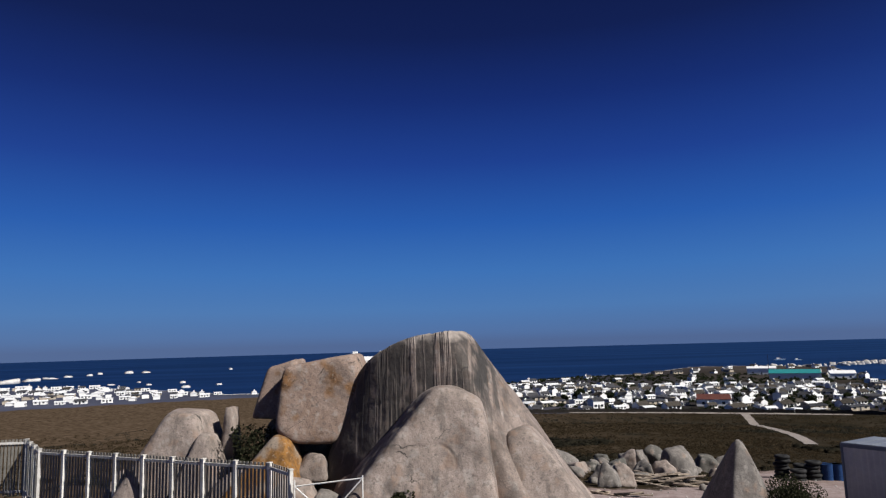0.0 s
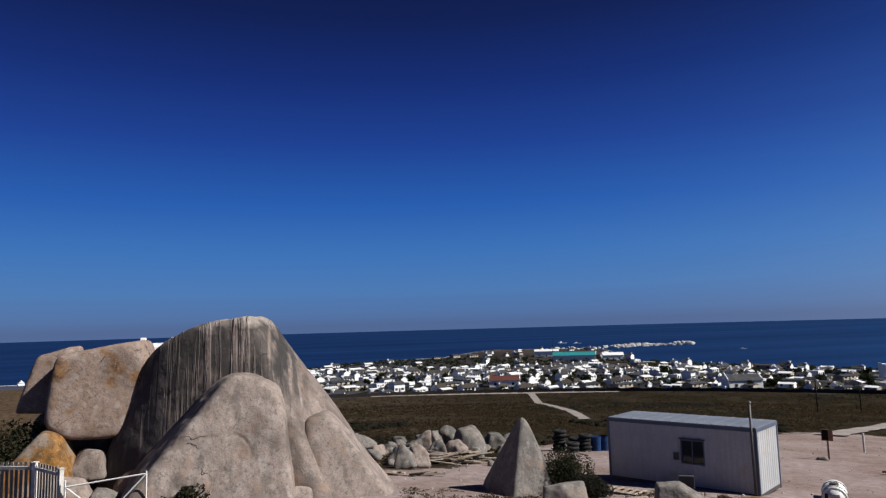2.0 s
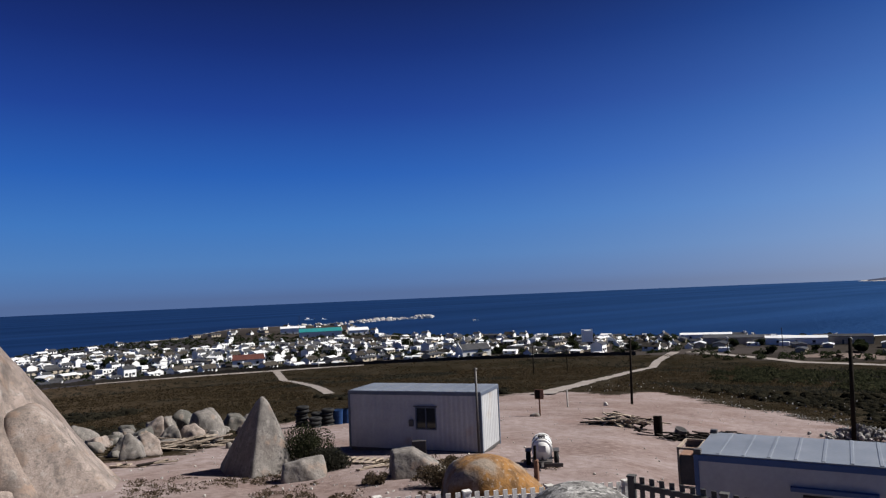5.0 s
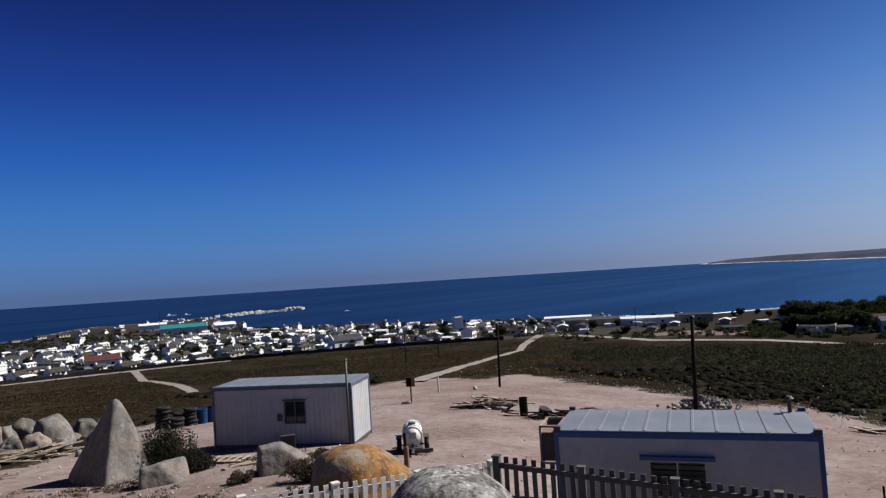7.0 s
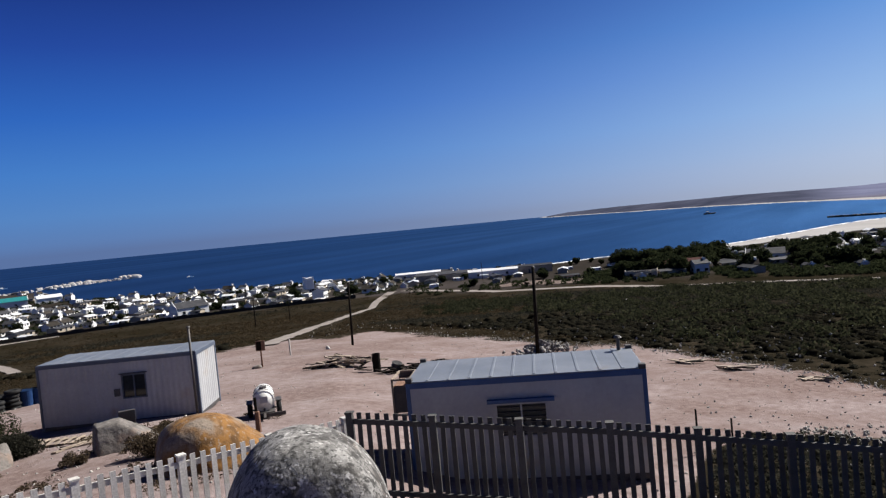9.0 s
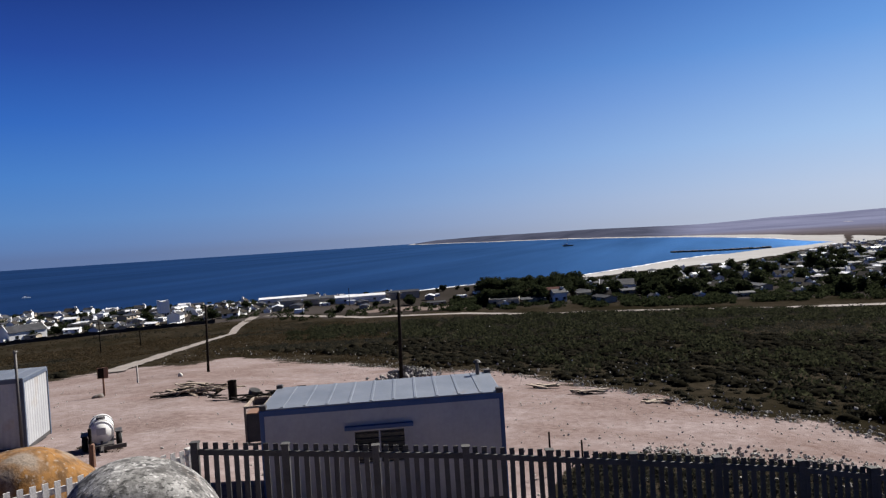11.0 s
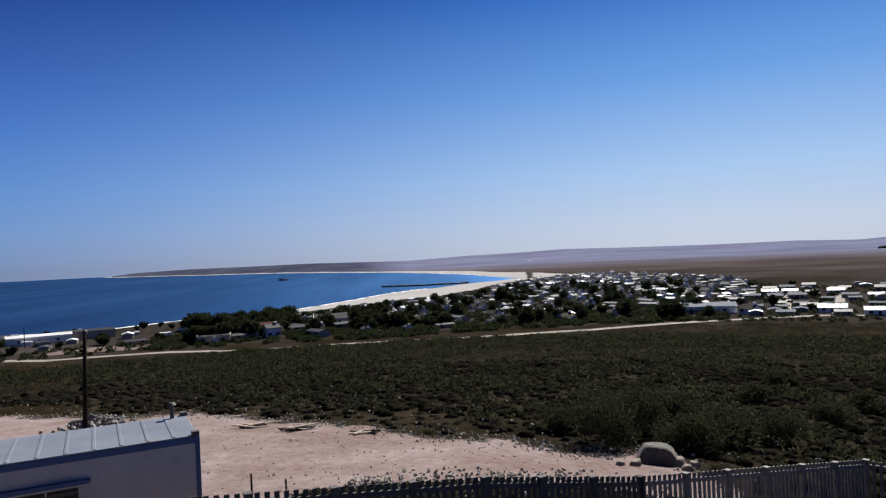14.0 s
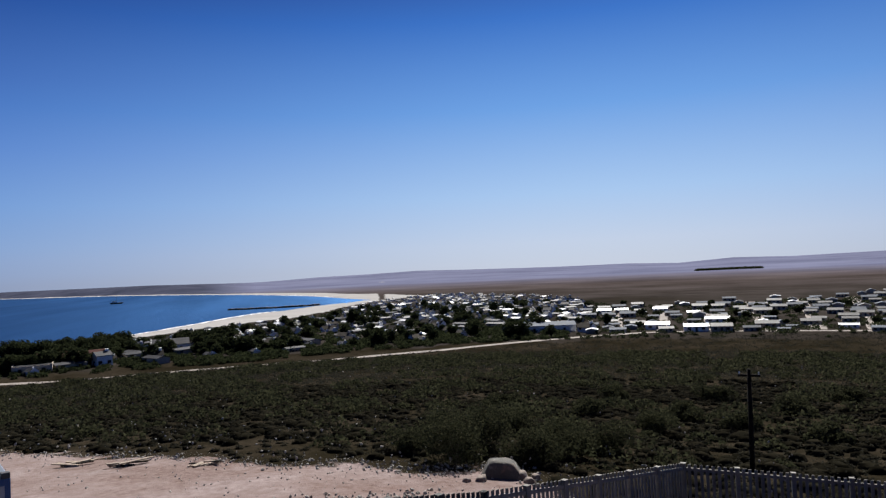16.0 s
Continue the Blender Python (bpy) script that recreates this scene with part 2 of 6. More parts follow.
        l.new(noise_mask(11.0, 0.58, 0.66, detail=4, top=0.7), flecks.inputs[1])
        over(flecks.outputs[0], (0.22, 0.18, 0.145))
    l.new(out, p.inputs["Base Color"])
    return m


M = dict(
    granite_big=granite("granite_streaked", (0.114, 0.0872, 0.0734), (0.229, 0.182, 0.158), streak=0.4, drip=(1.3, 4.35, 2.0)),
    granite_pink=granite("granite_pink", (0.158, 0.125, 0.106), (0.299, 0.245, 0.215), streak=0.4),
    granite_rust=granite("granite_rust", (0.163, 0.109, 0.0816), (0.261, 0.196, 0.163), lichen=(0.163, 0.0816, 0.0326), lichen_at=0.56),
    granite_ochre=granite("granite_ochre", (0.174, 0.136, 0.103), (0.229, 0.179, 0.136), lichen=(0.196, 0.0896, 0.0163), lichen_at=0.40),
    granite_grey=granite("granite_grey", (0.0816, 0.0734, 0.0653), (0.218, 0.196, 0.179), streak=0.45),
    granite_mottled=granite("granite_mottled", (0.163, 0.158, 0.147), (0.359, 0.348, 0.332), streak=0.45, blotch=(0.0152, 0.0142, 0.013)),
    granite_dark=granite("granite_dark", (0.0462, 0.0446, 0.0381), (0.109, 0.103, 0.0896), streak=0.3),
    wall_white=surf("white_render", (0.68, 0.68, 0.663), (0.748, 0.739, 0.722), 3.0, 0.8, 0.05, spread=0.08, grain=(0.93, 1.05)),
    wall_cream=surf("cream_render", (0.289, 0.246, 0.191), (0.391, 0.34, 0.272), 3.0, 0.85, 0.05, spread=0.15, grain=(0.93, 1.05)),
    roof_blue=surf("blue_grey_roof", (0.0578, 0.0694, 0.0867), (0.0926, 0.104, 0.128), 2.0, 0.8, 0.05, spread=0.4),
    roof_dark=surf("dark_roof", (0.0298, 0.0306, 0.034), (0.0595, 0.0595, 0.0638), 2.0, 0.6, 0.1, spread=0.3),
    roof_thatch=surf("thatch", (0.0272, 0.0238, 0.0204), (0.0527, 0.0459, 0.0391), 1.0, 0.95, 0.3, spread=0.25),
    roof_white=surf("white_roof", (0.595, 0.603, 0.612), (0.68, 0.68, 0.68), 2.0, 0.45, 0.05, spread=0.1, grain=(0.93, 1.05)),
    roof_red=surf("red_roof", (0.0694, 0.026, 0.0231), (0.0986, 0.0405, 0.0318), 1.0, 0.8, 0.1),
    roof_teal=surf("teal_roof", (0.0116, 0.15, 0.156), (0.0173, 0.196, 0.202), 3.0, 0.5, 0.05),
    roof_tin=surf("tin_roof", (0.255, 0.272, 0.297), (0.357, 0.374, 0.399), 2.0, 0.5, 0.03, metal=0.2, spread=0.35, grain=(0.93, 1.05)),
    glass=surf("dark_glass", (0.012, 0.015, 0.02), (0.025, 0.03, 0.035), 1.0, 0.08, 0.0),
    panel=surf("white_steel_panel", (0.30, 0.305, 0.315), (0.38, 0.385, 0.39), 1.2, 0.5, 0.05, dirt=(0.30, 0.25, 0.20), dirt_at=0.66, grain=(0.93, 1.05)),
    panel_roof=surf("galvanised_roof", (0.122, 0.139, 0.167), (0.173, 0.19, 0.219), 1.0, 0.5, 0.05, metal=0.2, dirt=(0.173, 0.156, 0.139), dirt_at=0.62, grain=(0.93, 1.05)),
    blue_trim=surf("blue_painted_steel", (0.020, 0.055, 0.15), (0.03, 0.08, 0.20), 0.6, 0.5, 0.05, grain=(0.93, 1.05)),
    slate_trim=surf("slate_blue_steel", (0.050, 0.065, 0.095), (0.085, 0.105, 0.145), 0.6, 0.55, 0.05, grain=(0.93, 1.05)),
    steel_dark=surf("dark_steel", (0.03, 0.03, 0.032), (0.07, 0.06, 0.055), 0.4, 0.6, 0.1),
    # one weathered board in three tones: lit, half lit and shaded
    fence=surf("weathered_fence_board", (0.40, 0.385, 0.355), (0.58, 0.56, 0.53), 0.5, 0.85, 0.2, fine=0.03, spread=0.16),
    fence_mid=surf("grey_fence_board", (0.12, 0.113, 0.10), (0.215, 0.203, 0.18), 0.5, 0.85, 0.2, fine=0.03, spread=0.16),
    fence_shaded=surf("shaded_fence_board", (0.034, 0.033, 0.030), (0.070, 0.068, 0.064), 0.5, 0.85, 0.2, fine=0.03, spread=0.16),
    pole=surf("creosoted_pole", (0.006, 0.005, 0.004), (0.018, 0.014, 0.011), 0.4, 1.0, 0.3),
    wood=surf("bleached_timber", (0.16, 0.12, 0.09), (0.34, 0.28, 0.22), 0.3, 0.9, 0.3, spread=0.3),
    wood_red=surf("reddish_timber", (0.15, 0.0751, 0.0462), (0.208, 0.116, 0.0751), 0.3, 0.8, 0.2),
    rubber=surf("tyre_rubber", (0.012, 0.012, 0.013), (0.03, 0.03, 0.03), 0.2, 0.8, 0.2),
    plastic_white=surf("white_plastic", (0.561, 0.552, 0.527), (0.646, 0.637, 0.612), 0.5, 0.45, 0.05, dirt=(0.34, 0.289, 0.23), dirt_at=0.64, grain=(0.93, 1.05)),
    plastic_blue=surf("blue_plastic", (0.012, 0.03, 0.09), (0.02, 0.05, 0.13), 0.4, 0.45, 0.05),
    stone_white=surf("pale_stone", (0.289, 0.272, 0.248), (0.416, 0.399, 0.37), 0.4, 0.9, 0.3, spread=0.2),
    rubble=surf("broken_rubble", (0.0765, 0.0723, 0.068), (0.357, 0.34, 0.319), 0.35, 0.95, 0.3, fine=0.05),
    sea_rock=surf("sea_rock", (0.255, 0.238, 0.221), (0.527, 0.51, 0.484), 8.0, 0.9, 0.3),
    sand_road=surf("sandy_track", (0.153, 0.128, 0.111), (0.23, 0.2, 0.178), 4.0, 0.95, 0.2, world_space=True),
    dry=leafy("dry_leaves", (0.0344, 0.0258, 0.0172), (0.116, 0.0877, 0.0602)),
    bare_earth=surf("bare_earth", (0.0723, 0.0467, 0.034), (0.128, 0.085, 0.0663), 5.0, 0.95, 0.2, world_space=True),
    scrub=leafy("scrub_leaves", (0.0196, 0.0151, 0.0085), (0.0784, 0.0575, 0.034)),
    # darker than the leaves: painted shade for the inside of shrubs
    scrub_shade=leafy("shrub_inner_shade", (0.00912, 0.0085, 0.00588), (0.0261, 0.0236, 0.0163)),
    # olive leaves, darkened further to paint in backlit shade on the slope
    scrub_dark=leafy("dark_scrub_leaves", (0.0181, 0.0185, 0.0142), (0.0396, 0.0383, 0.0297)),
    bush=leafy("bush_leaves", (0.0138, 0.0163, 0.00946), (0.0473, 0.049, 0.0275)),
    tree=leafy("tree_leaves", (0.0112, 0.0155, 0.00774), (0.0396, 0.0464, 0.0232)),
    bark=surf("bark", (0.05, 0.04, 0.03), (0.10, 0.08, 0.06), 0.4, 0.95, 0.4),
    foam=surf("foam", (0.7, 0.72, 0.74), (0.85, 0.86, 0.87), 6.0, 0.7, 0.1),
)

# chalky, weathered surfaces without sheen
for key in ("roof_blue", "roof_dark", "roof_thatch", "roof_red", "wall_cream", "pole", "stone_white", "rubber", "plastic_blue"):
    M[key].node_tree.nodes["Principled BSDF"].inputs["Specular IOR Level"].default_value = 0.08

# ---- land and sea ----
SEA = -25.6
PLAIN = -24.6


def table(*pairs):
    xs, ys = zip(*pairs)
    return lambda v: np.interp(v, xs, ys)


# by bearing in degrees, clockwise from +y: where the slope crosses zero, the shores, the skyline
level = table((-60, 40), (-30, 35), (-12, 33), (10, 31), (22, 27.5), (35, 29), (50, 26), (60, 18.5), (70, 17), (90, 14), (96, 12.5), (110, 9), (124, 2), (150, 0))
shore = table((-60, 900), (-32, 815), (-29, 790), (-26, 740), (-23, 673), (-17, 548), (-5, 520), (5, 560), (9.8, 640), (16, 690), (19.6, 845), (24.8, 850),
              (29, 800), (30.5, 640), (31.7, 560), (36, 510), (41, 490), (49, 450), (57, 430), (68, 421), (73, 447), (81, 468), (83.4, 500), (86.5, 554), (88.9, 614), (91.2, 665),
              (93.5, 701), (95.8, 770), (98, 804), (99.4, 850), (100.8, 885), (101.5, 6000), (180, 6000))
far_shore = table((66.3, 6000), (67.2, 4700), (68.5, 4000), (75, 2950), (79.7, 2520), (83.6, 2110), (89, 1640), (93.6, 1300), (95.9, 1147), (98, 985), (99.6, 905), (100.8, 886))
sand_wide = table((79, 4), (81.5, 30), (83.4, 46), (86.5, 67), (89, 115), (91, 132), (93.5, 159), (96, 172), (98, 114), (101, 85))
skyline = table((66, -0.5), (68, -0.36), (70, -0.17), (74, -0.1), (78, -0.13), (83, -0.13), (86, -0.26), (88.7, -0.30), (91, -0.26), (93, -0.17), (96, -0.04), (100, 0.02),
                (104, 0.13), (109, 0.02), (116, -0.06), (121, -0.05), (125, -0.18), (129, 0.06), (133, -0.04), (139, 0.05), (150, 0.1), (180, 0.1))
yard_end = table((-180, 20), (-100, 17), (-60, 21), (-30, 18), (-12, 21), (-5, 29), (5, 33), (10, 33), (14, 34), (18, 38), (22, 46), (30, 62), (40, 71), (46, 80), (50, 74), (53, 84), (55, 78), (59.6, 67), (67, 53),
                 (73.5, 48), (82, 39), (91.5, 32), (99, 31), (104, 28.5), (110, 30), (115, 26), (120, 20), (130, 16), (140, 18), (160, 15), (180, 20))

yard_start = table((-180, 0), (75.5, 0), (77.5, 15), (80, 20), (83, 22.3), (90, 22.8), (97, 23.3), (104, 23.8), (112, 22.5), (120, 15), (130, 0), (180, 0))


def bearing(x, y):
    return math.degrees(math.atan2(x, y))


def ground_z(x, y):
    r, a = math.hypot(x, y), bearing(x, y)
    z = -0.1 * (r - float(level(a)))
    if z > 0.9:
        z = 0.9 + 0.35 * math.tanh((z - 0.9) / 0.35)
    return max(z, PLAIN)


def spot(a, r, up=0.0):
    """The place on the ground at bearing a, r metres out."""
    x, y = r * math.sin(radians(a)), r * math.cos(radians(a))
    return Vector((x, y, ground_z(x, y) + up))


def land_z(a, r):
    x, y = r * math.sin(radians(a)), r * math.cos(radians(a))
    z = ground_z(x, y)
    if r < 260:
        z += 0.05 * noise.noise((x * 0.35, y * 0.35, 0)) + 0.12 * min(1, r / 60) * noise.noise((x * 0.08, y * 0.08, 3))
    if r > 330:
        z += 0.5 * noise.noise((x * 0.01, y * 0.01, 7))
    s1 = float(shore(a)) + 9 * noise.noise((a * 0.9, 1, 0)) + 3 * noise.noise((a * 5, 1, 0))
    s2 = float(far_shore(a)) if 66.3 < a < 101 else (6000 if a <= 66.3 else 0)
    if s1 < r < s2:
        return max(SEA - 4, SEA + 0.4 - 0.06 * min(r - s1, (s2 - r) * 0.4))
    if s1 < 5000 and r <= s1:
        z = min(z, SEA + 0.4 + 0.03 * (s1 - r)) if r > 300 else z
    if r > 900 and a > 60:
        # the low headland hands over to the ranges inland
        q = min(1.0, max(0.0, (a - 85) / 9))
        q = q * q * (3 - 2 * q)
        start = s2 + (max(s2, 1500.0) - s2) * q
        peak = min(4400.0, max(s2 * 1.25, s2 + 250)) * (1 - q) + 4400 * q
        k = min(1.0, max(0.0, (r - start) / max(1.0, peak - start)))
        top = EYE + peak * math.tan(radians(float(skyline(a))))
        ease = k * k * (3 - 2 * k)
        z = SEA + 0.6 + (PLAIN - SEA - 0.6) * min(1, max(0.0, (r - s2) / 60)) + (top - PLAIN) * ease ** 1.3
        if k < 1:
            z += 3.0 * ease * (1 - ease) * noise.noise((x * 0.003, y * 0.003, 2))
        if r > 4400:
            z = top - (r - 4400) * 0.02
    return z


def build_land():
    bearings = list(np.arange(-50, 152, 0.5)) + list(np.arange(152, 310, 6.0))
    rings = [2.0]
    while rings[-1] < 4900:
        r = rings[-1]
        rings.append(r + max(0.45, r * 0.028))
    rings[-1] = 4950
    verts, zone = [(0, 0, land_z(0, 1))], [(1, 0, 0, 1)]
    for a in bearings:
        aa = a if a <= 180 else a - 360
        for r in rings:
            x, y = r * math.sin(radians(a)), r * math.cos(radians(a))
            verts.append((x, y, land_z(aa, r)))
            wob = 1 + 0.06 * noise.noise((x * 0.12, y * 0.12, 5)) + 0.03 * noise.noise((x * 0.5, y * 0.5, 6))
            e = float(yard_end(aa))
            sand = 0.5 + (e * wob - r) / max(2.0, 0.12 * r)
            sand = min(sand, 0.5 + (r - float(yard_start(aa)) * (2 - wob)) / 1.6)
            s1 = float(shore(aa))
            wide = 1.0 if aa < 79 else float(sand_wide(aa))
            beach = 0.5 + (r - (s1 - wide)) / 14 if 56 < aa < 104 else (0.5 + (r - (s1 - 14)) / 10)
            if 66 < aa <= 101 and r > s1 + 2:
                s2 = float(far_shore(aa))
                beach = 0.5 + (s2 * (1.025 + 0.018 * max(0, aa - 88)) - r) / 30 if r > s2 - 60 else 1
            if aa > 101:
                beach = 0.5 + (125 - (aa - 101) * 32 - abs(r - 945 + (aa - 101) * 15)) / 30
            far = (r - 270) / 40 if 60 < aa else (r - (300 if aa > -8 else 470)) / 30
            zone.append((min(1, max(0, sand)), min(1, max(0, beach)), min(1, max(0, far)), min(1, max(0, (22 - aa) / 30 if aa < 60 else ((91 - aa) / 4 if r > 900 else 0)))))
    n, k = len(bearings), len(rings)
    faces = []
    for i in range(n):
        j = (i + 1) % n
        b0, b1 = 1 + i * k, 1 + j * k
        faces.append((0, b1, b0))
        for m in range(k - 1):
            faces.append((b0 + m, b1 + m, b1 + m + 1, b0 + m + 1))
    me = bpy.data.meshes.new("ground")
    me.from_pydata(verts, [], [f[::-1] for f in faces])
    at = me.color_attributes.new("zone", "FLOAT_COLOR", "POINT")
    at.data.foreach_set("color", np.array(zone, dtype=np.float32).ravel())
    me.polygons.foreach_set("use_smooth", [True] * len(me.polygons))
    me.update()
    return me


def land_material():
    m = bpy.data.materials.new("ground_cover")
    m.use_nodes = True
    n, l = m.node_tree.nodes, m.node_tree.links
    p = n["Principled BSDF"]
    p.inputs["Roughness"].default_value = 0.97
    p.inputs["Specular IOR Level"].default_value = 0.0
    pos = n.new("ShaderNodeNewGeometry").outputs["Position"]
    zone = n.new("ShaderNodeAttribute")
    zone.attribute_name = "zone"
    sep = n.new("ShaderNodeSeparateColor")
    l.new(zone.outputs["Color"], sep.inputs[0])

    def noisy(scale, detail=8):
        t = n.new("ShaderNodeTexNoise")
        t.inputs["Scale"].default_value, t.inputs["Detail"].default_value, t.inputs["Roughness"].default_value = scale, detail, 0.65
        l.new(pos, t.inputs["Vector"])
        return t.outputs[0]

    def ramp(src, *stops):
        r = n.new("ShaderNodeValToRGB")
        while len(r.color_ramp.elements) < len(stops):
            r.color_ramp.elements.new(0.5)
        for e, (at, c) in zip(r.color_ramp.elements, stops):
            e.position, e.color = at, (*c, 1)
        l.new(src, r.inputs[0])
        return r.outputs[0]

    def mix(fac, a, b):
        x = n.new("ShaderNodeMix")
        x.data_type = "RGBA"
        l.new(fac, x.inputs["Factor"])
        l.new(a, x.inputs["A"])
        l.new(b, x.inputs["B"])
        return x.outputs["Result"]

    def edge(mask, scale, soft=0.1):
        """A ragged border: the mask broken up by noise."""
        a = n.new("ShaderNodeMath")
        a.operation = "ADD"
        l.new(mask, a.inputs[0])
        s = n.new("ShaderNodeMath")
        s.operation = "MULTIPLY_ADD"
        s.inputs[1].default_value, s.inputs[2].default_value = 1.9, -0.95
        l.new(noisy(scale), s.inputs[0])
        inv = n.new("ShaderNodeMath")
        inv.operation = "SUBTRACT"
        inv.inputs[0].default_value = 4.0
        four = n.new("ShaderNodeMath")
        four.operation = "MULTIPLY"
        four.inputs[1].default_value = 4.0
        l.new(mask, four.inputs[0])
        l.new(four.outputs[0], inv.inputs[1])
        mid = n.new("ShaderNodeMath")
        mid.operation, mid.use_clamp = "MULTIPLY", True
        l.new(mask, mid.inputs[0])
        l.new(inv.outputs[0], mid.inputs[1])
        both = n.new("ShaderNodeMath")
        both.operation = "MULTIPLY"
        l.new(mid.outputs[0], both.inputs[0])
        l.new(s.outputs[0], both.inputs[1])
        l.new(both.outputs[0], a.inputs[1])
        r = n.new("ShaderNodeMapRange")
        r.inputs["From Min"].default_value, r.inputs["From Max"].default_value = 0.5 - soft, 0.5 + soft
        l.new(a.outputs[0], r.inputs[0])
        return r.outputs[0]

    grain = noisy(9.0)
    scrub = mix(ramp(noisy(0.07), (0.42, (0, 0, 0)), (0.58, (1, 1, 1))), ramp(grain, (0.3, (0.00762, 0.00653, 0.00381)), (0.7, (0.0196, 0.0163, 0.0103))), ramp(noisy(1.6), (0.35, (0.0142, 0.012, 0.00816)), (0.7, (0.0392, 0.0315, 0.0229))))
    bare = ramp(noisy(0.5, 12), (0.34, (0.0272, 0.0196, 0.013)), (0.5, (0.0571, 0.0402, 0.0261)), (0.68, (0.103, 0.0762, 0.0544)))
    scrub = mix(zone.outputs["Alpha"], scrub, bare)
    sand = mix(ramp(noisy(0.16, 12), (0.44, (0, 0, 0)), (0.60, (1, 1, 1))), ramp(noisy(2.2, 12), (0.32, (0.159, 0.122, 0.115)), (0.68, (0.258, 0.213, 0.206))),
               ramp(noisy(3.0, 12), (0.32, (0.117, 0.0808, 0.071)), (0.68, (0.201, 0.157, 0.147))))
    # red earth where the gravel is worn off, trodden paler lanes, dark specks of litter
    sand = mix(ramp(noisy(0.11, 10), (0.60, (0, 0, 0)), (0.68, (0.408, 0.408, 0.408))), sand, ramp(noisy(1.5), (0.35, (0.103, 0.0601, 0.049)), (0.65, (0.169, 0.109, 0.0928))))
    sand = mix(ramp(noisy(0.35, 12), (0.60, (0, 0, 0)), (0.70, (0.476, 0.476, 0.476))), sand, ramp(noisy(6.0), (0.35, (0.215, 0.185, 0.182)), (0.65, (0.29, 0.254, 0.25))))
    sand = mix(ramp(noisy(11.0, 8), (0.61, (0, 0, 0)), (0.67, (0.544, 0.544, 0.544))), sand, ramp(noisy(0.6), (0.4, (0.0562, 0.0393, 0.0318)), (0.6, (0.122, 0.0928, 0.0808))))
    beach = ramp(noisy(0.02), (0.3, (0.276, 0.268, 0.26)), (0.7, (0.328, 0.32, 0.312)))
    plain = mix(ramp(noisy(0.004), (0.4, (0, 0, 0)), (0.6, (1, 1, 1))), ramp(noisy(0.03), (0.3, (0.0109, 0.00976, 0.00762)), (0.7, (0.0305, 0.0256, 0.0206))),
                ramp(noisy(0.008), (0.35, (0.0245, 0.0218, 0.0196)), (0.65, (0.0478, 0.0414, 0.0392))))
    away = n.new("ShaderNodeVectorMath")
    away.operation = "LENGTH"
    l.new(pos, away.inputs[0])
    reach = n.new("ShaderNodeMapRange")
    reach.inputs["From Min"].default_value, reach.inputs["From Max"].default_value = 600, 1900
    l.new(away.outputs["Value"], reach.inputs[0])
    # distance haze painted as mauve and blue tints into the far land's colour
    heath_hazed = ramp(noisy(0.004, 12), (0.36, (0.0656, 0.0512, 0.0512)), (0.64, (0.126, 0.101, 0.102)))
    ranges_hazed = ramp(noisy(0.0022, 10), (0.36, (0.0944, 0.101, 0.157)), (0.64, (0.148, 0.157, 0.232)))
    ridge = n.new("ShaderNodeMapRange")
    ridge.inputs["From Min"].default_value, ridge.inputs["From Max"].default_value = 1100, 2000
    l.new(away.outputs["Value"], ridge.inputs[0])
    hills = mix(ridge.outputs[0], heath_hazed, ranges_hazed)
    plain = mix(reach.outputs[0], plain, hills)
    # slate-blue haze tint for the headland, masked by the zone's alpha
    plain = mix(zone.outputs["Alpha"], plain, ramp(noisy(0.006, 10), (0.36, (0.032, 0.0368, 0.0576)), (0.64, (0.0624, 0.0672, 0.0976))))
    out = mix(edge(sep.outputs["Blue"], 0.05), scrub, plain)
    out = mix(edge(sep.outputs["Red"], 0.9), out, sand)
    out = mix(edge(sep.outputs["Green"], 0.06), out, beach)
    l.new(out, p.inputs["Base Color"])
    bp = n.new("ShaderNodeBump")
    bp.inputs["Strength"].default_value, bp.inputs["Distance"].default_value = 0.7, 0.08
    l.new(noisy(3.0, 10), bp.inputs["Height"])
    l.new(bp.outputs[0], p.inputs["Normal"])
    return m


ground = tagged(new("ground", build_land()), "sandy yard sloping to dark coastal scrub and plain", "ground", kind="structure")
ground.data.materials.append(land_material())


